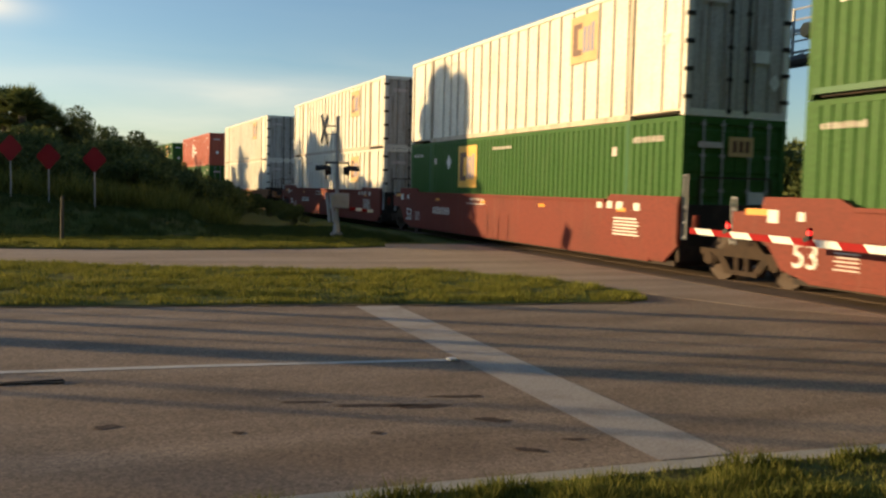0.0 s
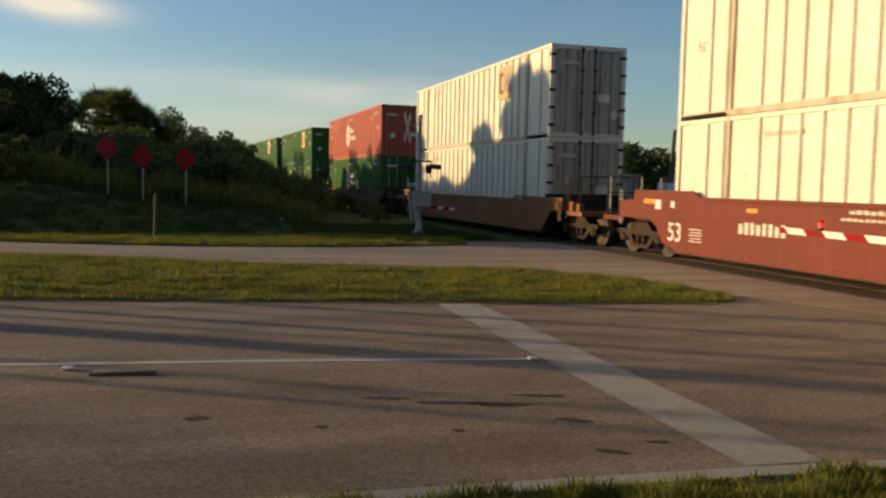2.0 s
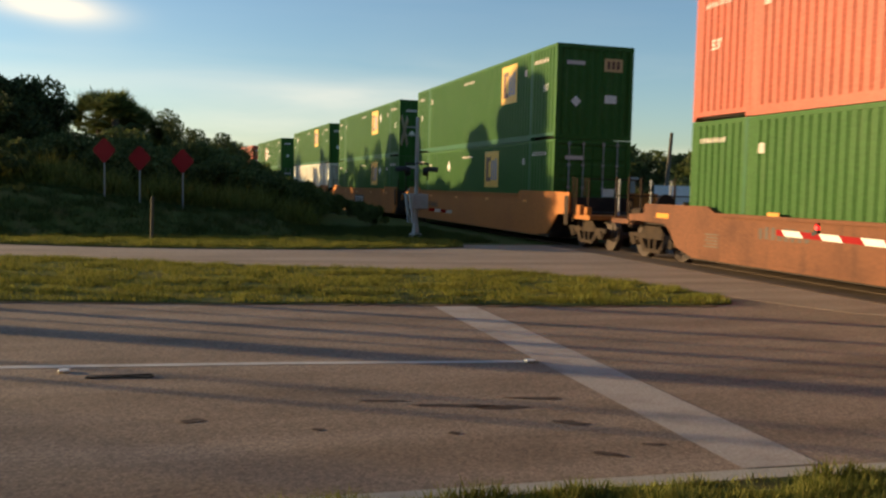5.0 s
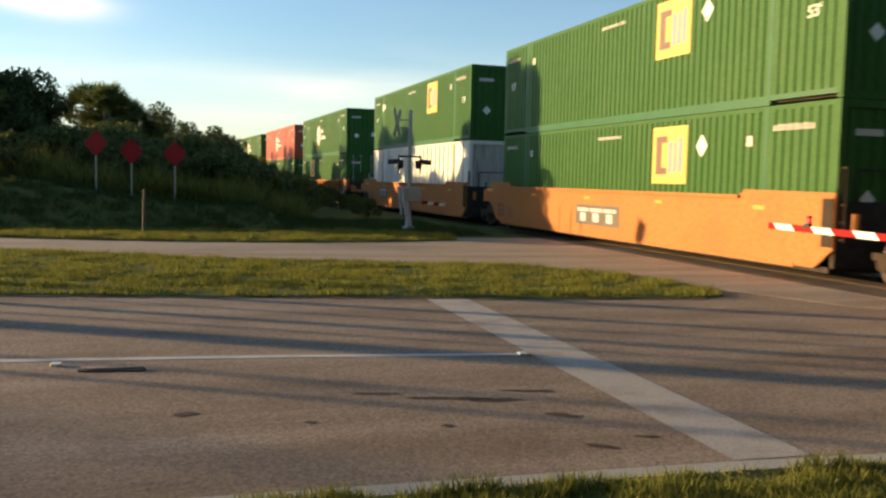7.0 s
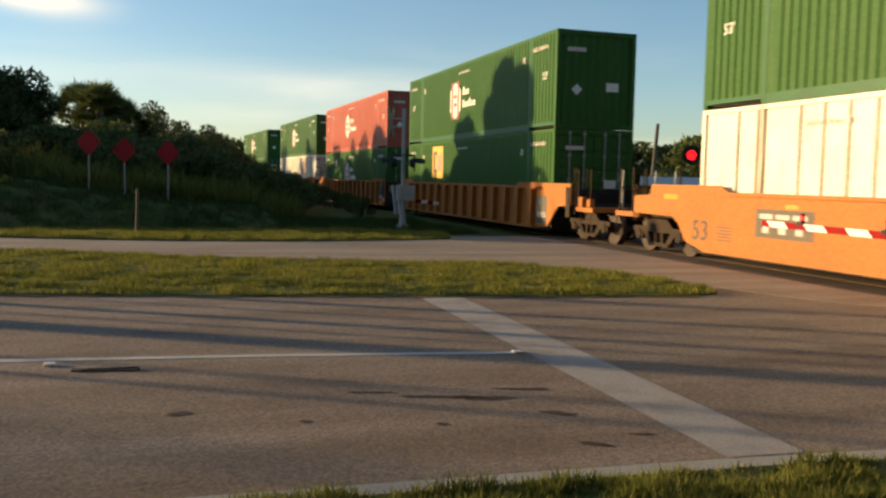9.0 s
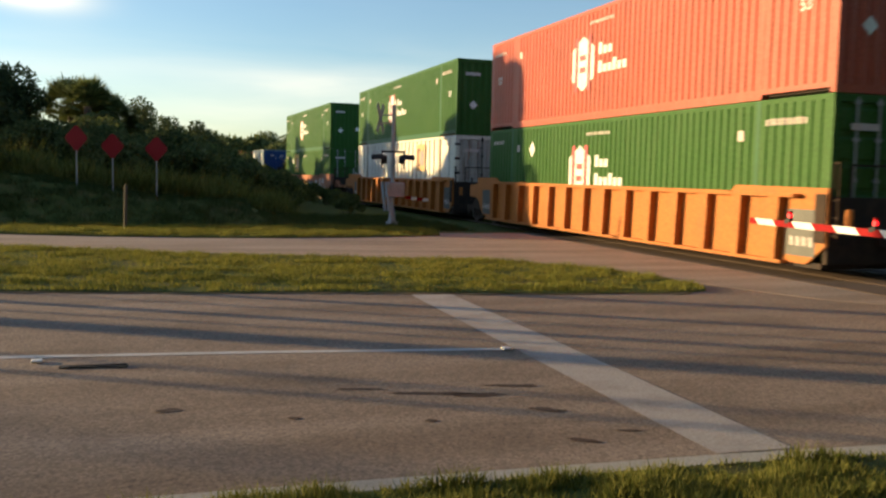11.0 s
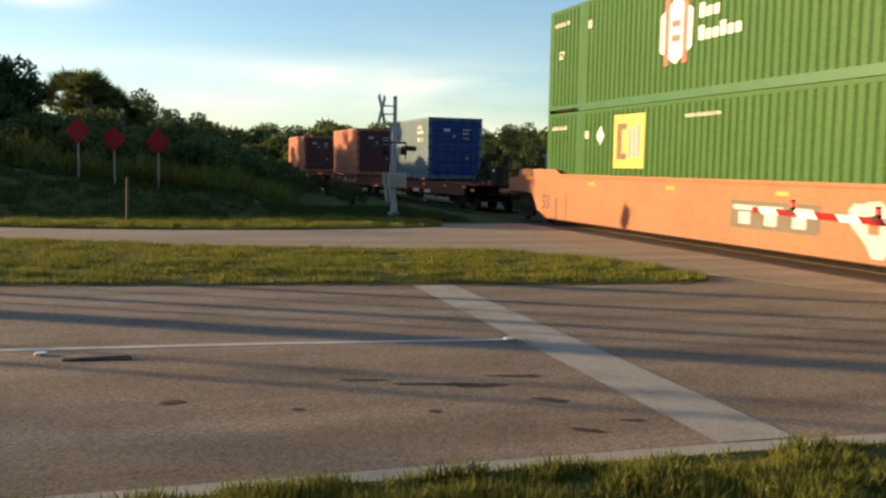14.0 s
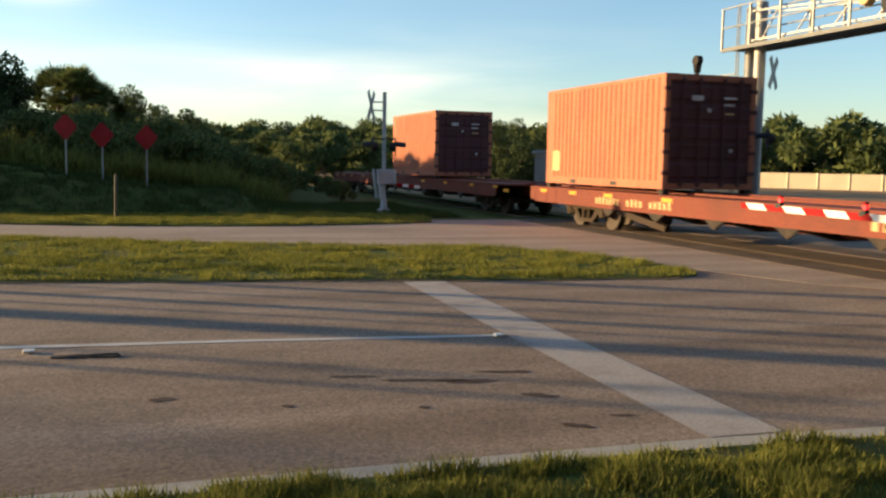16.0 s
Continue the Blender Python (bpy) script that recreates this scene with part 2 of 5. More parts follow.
YELLOW_CAR = surface("orange_yellow_car_paint", (0.44, 0.155, 0.032), (0.38, 0.13, 0.03), 0.6, scale=0.8, amount=0.8, grain=16, bump=0.04, streak=(0.26, 0.12, 0.05), streak_amount=0.4, spec=0.22)
PINK_CAR = surface("faded_orange_car_paint", (0.38, 0.14, 0.07), (0.30, 0.11, 0.06), 0.6, scale=0.8, amount=0.8, grain=16, bump=0.04, streak=(0.2, 0.09, 0.05), streak_amount=0.5, spec=0.22)
FLAT_CAR = surface("flat_car_red_paint", (0.175, 0.034, 0.018), (0.10, 0.025, 0.016), 0.65, scale=0.9, amount=0.9, grain=16, bump=0.05, streak=(0.12, 0.05, 0.03), streak_amount=0.5, spec=0.22)
STEEL_DARK = surface("grimy_steel", (0.035, 0.028, 0.024), (0.075, 0.05, 0.036), 0.75, 0.2, scale=4, amount=0.8, bump=0.1, spec=0.22)
STEEL_RUST = surface("dusty_truck_steel", (0.05, 0.032, 0.021), (0.022, 0.016, 0.012), 0.8, 0.1, scale=4, amount=0.8, bump=0.2, spec=0.22)
WHEEL = surface("wheel_steel", (0.055, 0.032, 0.022), (0.03, 0.02, 0.015), 0.7, 0.1, scale=5, amount=0.8, bump=0.1)
GALV = surface("galvanised_steel", (0.34, 0.34, 0.33), (0.26, 0.26, 0.255), 0.55, 0.3, scale=3, amount=0.6, bump=0.05)
GREY_PAINT = surface("grey_signal_paint", (0.42, 0.43, 0.43), (0.32, 0.33, 0.33), 0.55, scale=3, amount=0.7, bump=0.05)
BLACK = surface("flat_black_paint", (0.014, 0.014, 0.014), (0.022, 0.02, 0.02), 0.7, scale=3, bump=0.03)
SIGN_RED = surface("red_reflective_sheet", (0.32, 0.006, 0.012), (0.25, 0.005, 0.01), 0.5, scale=2, bump=0.02, spec=0.2)
STRIPE_RED = surface("red_gate_stripe", (0.30, 0.004, 0.006), (0.25, 0.004, 0.006), 0.6, scale=3, bump=0.02, spec=0.1)
STRIPE_WHITE = surface("white_gate_stripe", (0.78, 0.77, 0.74), (0.68, 0.66, 0.62), 0.4, scale=3, bump=0.02)
MARK_WHITE = surface("white_marking", (0.78, 0.77, 0.72), (0.6, 0.58, 0.52), 0.5, scale=5, amount=0.8, bump=0.02)
MARK_BLACK = surface("dark_marking", (0.05, 0.04, 0.035), (0.10, 0.07, 0.05), 0.6, scale=5, bump=0.02)
MARK_YELLOW = surface("yellow_logo_panel", (0.80, 0.46, 0.06), (0.72, 0.40, 0.06), 0.5, scale=3, bump=0.02)
MARK_FADED = surface("faded_logo_panel", (0.62, 0.40, 0.17), (0.52, 0.30, 0.13), 0.6, scale=3, amount=0.8, bump=0.02)
MARK_BROWN = surface("brown_logo_bar", (0.13, 0.045, 0.02), (0.10, 0.04, 0.02), 0.5, scale=3, bump=0.02)
MARK_BLUE = surface("blue_logo_bar", (0.16, 0.19, 0.36), (0.22, 0.22, 0.34), 0.5, scale=3, bump=0.02)
MARK_RED = surface("red_logo_bar", (0.5, 0.06, 0.06), (0.42, 0.05, 0.05), 0.5, scale=3, bump=0.02)
AMBER = surface("amber_reflector", (0.85, 0.33, 0.03), (0.75, 0.28, 0.03), 0.35, scale=3, bump=0.02)
PLATE_DARK = surface("dark_data_plate", (0.085, 0.06, 0.04), (0.12, 0.085, 0.06), 0.6, scale=4, bump=0.02)
PLATE_GREY = surface("dark_grey_panel", (0.075, 0.08, 0.07), (0.11, 0.11, 0.10), 0.6, scale=4, bump=0.02)
GRAFFITI = surface("chalky_graffiti", (0.62, 0.56, 0.52), (0.50, 0.36, 0.33), 0.7, scale=3, amount=0.8, bump=0.02)
FENCE_WALL = surface("cream_block_wall", (0.55, 0.46, 0.33), (0.45, 0.37, 0.27), 0.9, scale=0.5, amount=0.8, bump=0.2)
WOOD_POST = surface("weathered_wood", (0.11, 0.098, 0.072), (0.065, 0.058, 0.042), 0.9, scale=6, stretch=(1, 1, 0.2), bump=0.4)
SIGN_BACK = surface("bare_sign_back", (0.13, 0.135, 0.14), (0.10, 0.105, 0.105), 0.6, scale=3, bump=0.03)
LAMP_RED = glow("lit_red_lens", (0.9, 0.008, 0.012), 1.6)
LENS_DARK = surface("unlit_red_lens", (0.12, 0.012, 0.012), (0.09, 0.01, 0.01), 0.2, scale=3, bump=0.0)
ROOF = surface("house_roof", (0.16, 0.14, 0.13), (0.11, 0.10, 0.09), 0.9, scale=2, bump=0.2)

# ---------------------------------------------------------------- mesh tools
def box(bm, x0, x1, y0, y1, z0, z1):
    v = [bm.verts.new((x, y, z)) for x in (x0, x1) for y in (y0, y1) for z in (z0, z1)]
    for f in ((0, 1, 3, 2), (4, 6, 7, 5), (0, 4, 5, 1), (2, 3, 7, 6), (0, 2, 6, 4), (1, 5, 7, 3)):
        bm.faces.new([v[i] for i in f])
    return bm


def tube(bm, a, b, r0, r1=None, n=10):
    a, b = Vector(a), Vector(b)
    r1 = r0 if r1 is None else r1
    q = (b - a).to_track_quat("Z", "Y")
    rings = []
    for p, r in ((a, r0), (b, r1)):
        rings.append([bm.verts.new(p + q @ Vector((r * math.cos(k * math.tau / n), r * math.sin(k * math.tau / n), 0))) for k in range(n)])
    for k in range(n):
        bm.faces.new((rings[0][k], rings[0][(k + 1) % n], rings[1][(k + 1) % n], rings[1][k]))
    bm.faces.new(rings[0][::-1])
    bm.faces.new(rings[1])
    return bm


def bar(bm, a, b, w, h=None):
    """A square bar from a to b."""
    a, b = Vector(a), Vector(b)
    h = h or w
    q = (b - a).to_track_quat("Z", "Y")
    rings = [[bm.verts.new(p + q @ Vector((sx * w / 2, sy * h / 2, 0))) for sx, sy in ((-1, -1), (1, -1), (1, 1), (-1, 1))] for p in (a, b)]
    for k in range(4):
        bm.faces.new((rings[0][k], rings[0][(k + 1) % 4], rings[1][(k + 1) % 4], rings[1][k]))
    bm.faces.new(rings[0][::-1])
    bm.faces.new(rings[1])
    return bm


def prism(bm, outline, x0, x1):
    """A plate: an outline in (y, z), from x0 to x1."""
    a = [bm.verts.new((x0, y, z)) for y, z in outline]
    b = [bm.verts.new((x1, y, z)) for y, z in outline]
    n = len(outline)
    bm.faces.new(a)
    bm.faces.new(b[::-1])
    for k in range(n):
        bm.faces.new((a[k], b[k], b[(k + 1) % n], a[(k + 1) % n]))
    return bm


def slab(bm, outline, z0, z1):
    """A flat plate: an outline in (x, y), from z0 to z1."""
    a = [bm.verts.new((x, y, z0)) for x, y in outline]
    b = [bm.verts.new((x, y, z1)) for x, y in outline]
    n = len(outline)
    bm.faces.new(a[::-1])
    bm.faces.new(b)
    for k in range(n):
        bm.faces.new((a[k], a[(k + 1) % n], b[(k + 1) % n], b[k]))
    return bm


def soften(bm, w=0.01, seg=1):
    bmesh.ops.bevel(bm, geom=bm.edges[:], offset=w, segments=seg, affect="EDGES", clamp_overlap=True)
    return bm


def mesh_of(name, bm, material):
    bmesh.ops.recalc_face_normals(bm, faces=bm.faces[:])
    me = bpy.data.meshes.new(name)
    bm.to_mesh(me)
    bm.free()
    me.materials.append(material)
    return me


def part(name, bm, material, parent, label=""):
    ob = new(name, mesh_of(name, bm, material))
    ob.parent = parent
    if label:
        ob["label"] = label
    return ob


def thing(name, label, category, at=None, group="", kind=""):
    ob = new(name)
    ob.empty_display_size = 0.2
    if at is not None:
        ob.matrix_basis = at
    return tagged(ob, label, category, group, kind)


def solid(name, bm, material, label, category="", kind="structure", group=""):
    return tagged(new(name, mesh_of(name, bm, material)), label, category, group, kind)


def fresh():
    return bmesh.new()


def poly_mesh(name, verts, faces, material):
    me = bpy.data.meshes.new(name)
    me.from_pydata(verts, [], faces)
    me.materials.append(material)
    me.update()
    return me


def lettering(text, size, y, z, x, material, parent, name="numeral"):
    """Upright characters on a wall that faces -x, centred at (y, z)."""
    cu = bpy.data.curves.new(name, "FONT")
    cu.body, cu.size, cu.extrude, cu.align_x, cu.align_y, cu.offset = text, size, 0.003, "CENTER", "CENTER", 0.005 * size
    tmp = bpy.data.objects.new(name, cu)
    scene.collection.objects.link(tmp)
    bpy.context.view_layer.update()
    me = bpy.data.meshes.new_from_object(tmp)
    bpy.data.objects.remove(tmp)
    me.materials.clear()
    me.materials.append(material)
    ob = new(name, me)
    ob.parent = parent
    ob.matrix_basis = Matrix(((0, 0, -1, x), (-1, 0, 0, y), (0, 1, 0, z), (0, 0, 0, 1)))
    return ob


# ---------------------------------------------------------------- ground
def smooth(a, b, v):
    t = min(1.0, max(0.0, (v - a) / (b - a)))
    return t * t * (3 - 2 * t)


def track_x(y):
    return TRACK_X - 0.0004 * max(0.0, y - 28.0) ** 2


def ground_z(x, y):
    crest = 0.83 - 0.15 * x + (0.02 * (x + 1) ** 2 if x > -1 and x < 3 else 0)
    crest = max(0.0, min(1.45, crest)) * smooth(-10.5, -5.5, x) * (1 - smooth(4.5, 8.5, x))
    rise = crest * smooth(25.9, 30.5, y) * (1 - 0.5 * smooth(45, 70, y))
    return rise + 0.03 * noise.noise((x * 0.35, y * 0.35, 0.0)) * smooth(25.5, 28, y)


def ground():
    xs = [-2500, -600, -150, -70, -45, -30] + [-22 + 0.8 * k for k in range(44)] + [15, 18, 24, 35, 60, 120, 600, 2500]
    ys = [-2500, -600, -120, -40, -15, -4, 2, 4, 8, 12, 16, 20, 23, 24] + [25 + 0.6 * k for k in range(42)] + [54, 62, 75, 95, 130, 300, 800, 2500]
    verts = [(x, y, ground_z(x, y) - 0.05) for y in ys for x in xs]
    w = len(xs)
    faces = [(j * w + i, j * w + i + 1, (j + 1) * w + i + 1, (j + 1) * w + i) for j in range(len(ys) - 1) for i in range(w - 1)]
    me = poly_mesh("ground", verts, faces, SOIL)
    me.polygons.foreach_set("use_smooth", [True] * len(me.polygons))
    tagged(new("ground", me), "mown grass ground with a low shaded bank", "ground", kind="structure")


ground()

ISLAND = [(-40, 17.4), (-20, 15.0), (-1.82, 12.84), (0.31, 12.40), (2.57, 12.10), (5.74, 11.50), (7.4, 11.35), (8.05, 11.55), (8.3, 12.2),
          (8.2, 13.6), (7.6, 14.9), (6.9, 15.9), (5.85, 16.7), (4.72, 16.95), (1.52, 17.87), (-2.81, 20.04), (-20, 28.0), (-40, 37)]
NEAR_GRASS = [(-40, 4.9), (-0.3, 4.40), (1.9, 4.33), (3.3, 4.27), (4.5, 4.17), (8, 3.9), (8, -30), (-40, -30)]
VERGE = [(-20, 31.5), (-3.31, 23.75), (-1, 22.95), (1.91, 22.45), (5.0, 22.6), (7.0, 23.1), (7.6, 23.5), (7.75, 24.3), (7.3, 26.2), (5.5, 27.0), (-4, 27.0), (-20, 34)]

bm = slab(fresh(), [(-90, 3.0), (60, 3.0), (60, 24.0), (9.6, 24.6), (6.5, 24.6), (-4, 24.4), (-90, 64)], -0.3, 0.0)
solid("road", bm, ASPHALT, "sun-streaked grey asphalt road before a level crossing", "road")
bm = slab(fresh(), [(-90, 40), (-40, 36.5), (-20, 27.5), (-2.81, 19.6), (1.5, 17.4), (5.8, 16.2), (8.25, 14.0), (8.6, 12.0), (9.2, 10.4), (10.45, 9.0), (10.45, 24.2), (6.5, 24.2), (-4, 24.2), (-90, 62)], -0.2, 0.004)
solid("road_far_lane", bm, FAR_ASPHALT, "weathered asphalt of the far carriageway, toned paler for sunlight", "road")


def grass_bed(name, outline, height, label):
    """A raised turf bed with a rounded, uneven rim."""
    bm = fresh()
    rr, ragged = random.Random(len(name)), []
    for (x0, y0), (x1, y1) in zip(outline, outline[1:] + outline[:1]):
        n = min(40, max(1, int(math.hypot(x1 - x0, y1 - y0) / 0.22)))
        for k in range(n):
            w = 0.055 if name != "grass_foreground" else 0.015
            ragged.append((x0 + (x1 - x0) * k / n + rr.uniform(-w, w), y0 + (y1 - y0) * k / n + rr.uniform(-w, w)))
    outline = ragged
    slab(bm, outline, -0.1, height)
    return solid(name, bm, SOIL, label, "grass")


grass_bed("grass_island", ISLAND, 0.022, "mown grass island between two carriageways")
grass_bed("grass_foreground", NEAR_GRASS, 0.028, "rough grass verge beside the kerb")
for k, (x0, x1) in enumerate(((-9.0, -2.0), (-2.0, 2.4), (2.4, 7.6))):
    rr, pts, low = random.Random(60 + k), [], []
    n = int((x1 - x0) / 0.2)
    for j in range(n + 1):
        x = x0 + (x1 - x0) * j / n
        y = 12.84 - 0.207 * (x + 1.82) if x < 0.31 else 12.40 - 0.133 * (x - 0.31) if x < 2.57 else 12.10 - 0.19 * (x - 2.57) if x < 5.74 else 11.50 - 0.09 * (x - 5.74)
        pts.append((x, y + 0.1))
        low.append((x, y - rr.uniform(0.02, 0.16)))
    solid("dry_edge", slab(fresh(), low + pts[::-1], -0.05, 0.012), DRY_SOIL, "dry brown soil edge of the grass island", "soil")
grass_bed("grass_verge", VERGE, 0.035, "sunlit grass verge below a shaded bank")


def strip(points, width, z0, z1, side=1):
    """A band along a line of points, drawn out to one side."""
    left = [Vector((x, y)) for x, y in points]
    out = []
    for k, p in enumerate(left):
        d = (left[min(k + 1, len(left) - 1)] - left[max(k - 1, 0)]).normalized()
        out.append(p + Vector((-d.y, d.x)) * width * side)
    return slab(fresh(), [tuple(p) for p in left] + [tuple(p) for p in out[::-1]], z0, z1)


solid("kerb", soften(strip(NEAR_GRASS[:6], 0.16, -0.1, 0.03), 0.012), CONCRETE, "pale concrete edge strip along the road", "kerb")
def flat(outline, z):
    bm = fresh()
    bm.faces.new([bm.verts.new((x, y, z)) for x, y in outline])
    return bm


# stop line, lane line and their worn ends
solid("stop_line", flat([(3.28, 4.52), (3.83, 4.50), (3.99, 11.72), (3.40, 11.78)], 0.004), LINE, "wide worn white stop line", "road marking")
solid("lane_line", flat([(-14, 9.72), (-1.2, 8.34), (0.94, 8.13), (3.30, 7.81), (3.30, 7.91), (0.94, 8.24), (-1.2, 8.46), (-14, 9.86)], 0.004), LANE, "thin worn white lane line", "road marking")

# rails, crossing panels and ballast
def rail_run(offset, name):
    prof = ((-0.07, -0.17), (0.07, -0.17), (0.07, -0.15), (0.012, -0.12), (0.012, -0.045), (0.036, -0.035), (0.036, 0.0), (-0.036, 0.0), (-0.036, -0.035), (-0.012, -0.045), (-0.012, -0.12), (-0.07, -0.15))
    ys = [-80, 0, 25] + [30 + 8 * k for k in range(36)]
    bm = fresh()
    rings = [[bm.verts.new((track_x(y) + offset + px, y, pz + 0.008)) for px, pz in prof] for y in ys]
    n = len(prof)
    for a, b in zip(rings, rings[1:]):
        for k in range(n):
            bm.faces.new((a[k], a[(k + 1) % n], b[(k + 1) % n], b[k]))
    solid(name, bm, RAIL, "worn steel railway rail", "rail", group="rails of the track")


rail_run(-0.75, "rail_near")
rail_run(0.75, "rail_far")
bm = fresh()
prof = ((-3.0, -0.30), (-1.9, -0.13), (1.9, -0.13), (3.0, -0.30))
for span in ([-80, -40, 3.2], [24.4] + [28 + 8 * k for k in range(34)]):
    rings = [[bm.verts.new((track_x(y) + px, y, pz + 0.02 * random.random())) for px, pz in prof] for y in span]
    for a, b in zip(rings, rings[1:]):
        for k in range(3):
            bm.faces.new((a[k], a[k + 1], b[k + 1], b[k]))
solid("ballast_bed", bm, BALLAST, "dark crushed stone track bed", "ballast")
bm = fresh()
for x0, x1 in ((-1.75, -0.80), (-0.66, 0.66), (0.80, 1.75)):
    for k in range(9):
        box(bm, TRACK_X + x0, TRACK_X + x1, 3.2 + k * 2.36, 3.2 + k * 2.36 + 2.33, -0.12, 0.007)
solid("crossing_panels", bm, CROSSING, "dark worn crossing panels between the rails", "crossing")
bm = slab(fresh(), [(14.01, -60), (60, -60), (60, 140), (14.01, 140)], -0.2, -0.035)
solid("dirt_shoulder", bm, surface("sandy_shoulder", (0.30, 0.20, 0.11), (0.19, 0.14, 0.08), 0.95, scale=0.5, amount=0.9, grain=12, bump=0.4, spec=0.1), "sandy railway shoulder with dry grass", "ground")

# ---------------------------------------------------------------- plants
def leaf_cloud(rng, centres, radii, count, size, flat=0.55):
    """Small bent leaves scattered in clumps; returns vertices and faces."""
    centres, radii = np.array(centres, float), np.array(radii, float)
    pick = rng.choice(len(centres), count, p=radii ** 2 / (radii ** 2).sum())
    d = rng.normal(size=(count, 3))
    d /= np.linalg.norm(d, axis=1)[:, None]
    p = centres[pick] + d * (radii[pick] * rng.uniform(0.45, 1.08, count) ** 0.6)[:, None] * np.array((1, 1, 0.85))
    a = rng.normal(size=(count, 3))
    a /= np.linalg.norm(a, axis=1)[:, None]
    b = np.cross(a, rng.normal(size=(count, 3)))
    b /= np.linalg.norm(b, axis=1)[:, None]
    s = size * rng.uniform(0.5, 1.35, count)[:, None]
    v = np.stack([p - a * s, p + b * s * flat * 0.5, p + a * s, p - b * s * flat * 0.5], 1).reshape(-1, 3)
    return v, np.arange(count * 4).reshape(-1, 4)


def tree(name, label, seed, height, spread, leaves, leaf=0.16, base=0.25, material=None, clumps=26, trunk_r=0.16):
    """A tapered trunk with limbs and a ragged crown; base: where the crown begins, of the height."""
    rng = np.random.default_rng(seed)
    top = thing(name, label, "tree")
    bm = fresh()
    cs, rs = [], []
    fork = Vector((rng.normal() * 0.1, rng.normal() * 0.1, height * (base + 0.12)))
    tube(bm, (0, 0, -0.3), fork, trunk_r, trunk_r * 0.65, 9)
    for k in range(clumps):
        a, u = rng.uniform(0, math.tau), rng.uniform(0.02, 1)
        z = height * (base + (0.93 - base) * u)
        r = spread * (0.35 + 0.65 * math.sin(math.pi * min(1, 0.16 + 0.74 * (1 - u)))) * rng.uniform(0.35, 1.0)
        c = Vector((math.cos(a) * r, math.sin(a) * r, z))
        cs.append(c)
        rs.append(spread * rng.uniform(0.2, 0.42))
        if k % 2 == 0:
            mid = fork.lerp(c, 0.5) + Vector((0, 0, 0.1 * height * rng.uniform(-0.3, 1)))
            tube(bm, fork, mid, trunk_r * 0.4, trunk_r * 0.25, 6)
            tube(bm, mid, c, trunk_r * 0.25, trunk_r * 0.07, 6)
    part("trunk", bm, BARK, top)
    v, f = leaf_cloud(rng, cs, rs, leaves, leaf)
    crown = new("crown", poly_mesh("crown", v.tolist(), f.tolist(), material or LEAF_DARK))
    crown.parent = top
    return top


def palm(name, label, seed, height, reach=1.7, fronds=46):
    rng = np.random.default_rng(seed)
    top = thing(name, label, "palm tree")
    bm = fresh()
    tube(bm, (0, 0, -0.2), (0.1, 0, height * 0.5), 0.19, 0.17, 10)
    tube(bm, (0.1, 0, height * 0.5), (0.05, 0.1, height), 0.17, 0.2, 10)
    part("trunk", bm, BARK, top)
    verts, faces = [], []
    for k in range(fronds):
        a, e = rng.uniform(0, math.tau), rng.uniform(-0.5, 1.35)
        d = Vector((math.cos(a) * math.cos(e), math.sin(a) * math.cos(e), math.sin(e)))
        side = d.cross(Vector((0, 0, 1))).normalized()
        up = side.cross(d)
        root = Vector((0.05, 0.1, height))
        hub = root + d * reach * 0.5
        for j in range(15):
            w = (j - 7) / 7 * 1.35
            tip = hub + (d * math.cos(w) + side * math.sin(w)) * reach * rng.uniform(0.5, 0.65) - Vector((0, 0, 0.25 * abs(w)))
            m = hub.lerp(tip, 0.5)
            q = up.cross(tip - hub).normalized() * 0.07
            i = len(verts)
            verts += [tuple(hub), tuple(m + q), tuple(tip), tuple(m - q)]
            faces.append((i, i + 1, i + 2, i + 3))
        i = len(verts)
        verts += [tuple(root + side * 0.02), tuple(root - side * 0.02), tuple(hub - side * 0.015), tuple(hub + side * 0.015)]
        faces.append((i, i + 1, i + 2, i + 3))
    crown = new("crown", poly_mesh("crown", verts, faces, LEAF_OLIVE))
    crown.parent = top
    return top


def shrub(name, label, seed, height, spread, leaves, leaf=0.12, material=None):
    rng = np.random.default_rng(seed)
    top = thing(name, label, "shrub")
    cs, rs = [], []
    bm = fresh()
    for k in range(16):
        a, r = rng.uniform(0, math.tau), spread * math.sqrt(rng.uniform(0, 1)) * 0.8
        z = height * rng.uniform(0.18, 0.88) * (1 - 0.35 * (r / spread) ** 2)
        cs.append(Vector((math.cos(a) * r, math.sin(a) * r, z)))
        rs.append(height * rng.uniform(0.16, 0.3))
        tube(bm, (math.cos(a) * r * 0.3, math.sin(a) * r * 0.3, -0.2), cs[-1], 0.03, 0.01, 5)
    tagged(part("branchwork", bm, BARK, top), kind="stuff")
    v, f = leaf_cloud(rng, cs, rs, leaves, leaf)
    crown = new("foliage", poly_mesh("foliage", v.tolist(), f.tolist(), material or LEAF_OLIVE))
    crown.parent = top
    return top


def put(ob, x, y, turn=0.0, scale=1.0, lift=0.0):
    return pose(x, y, max(0.0, ground_z(x, y)) - 0.05 + lift, 0, 0, turn) @ Matrix.Scale(scale, 4)


def plant(template, spots, group):
    tagged(template, group=group)
    template.matrix_basis = put(template, *spots[0])
    for s in spots[1:]:
        copy_thing(template, put(template, *s))


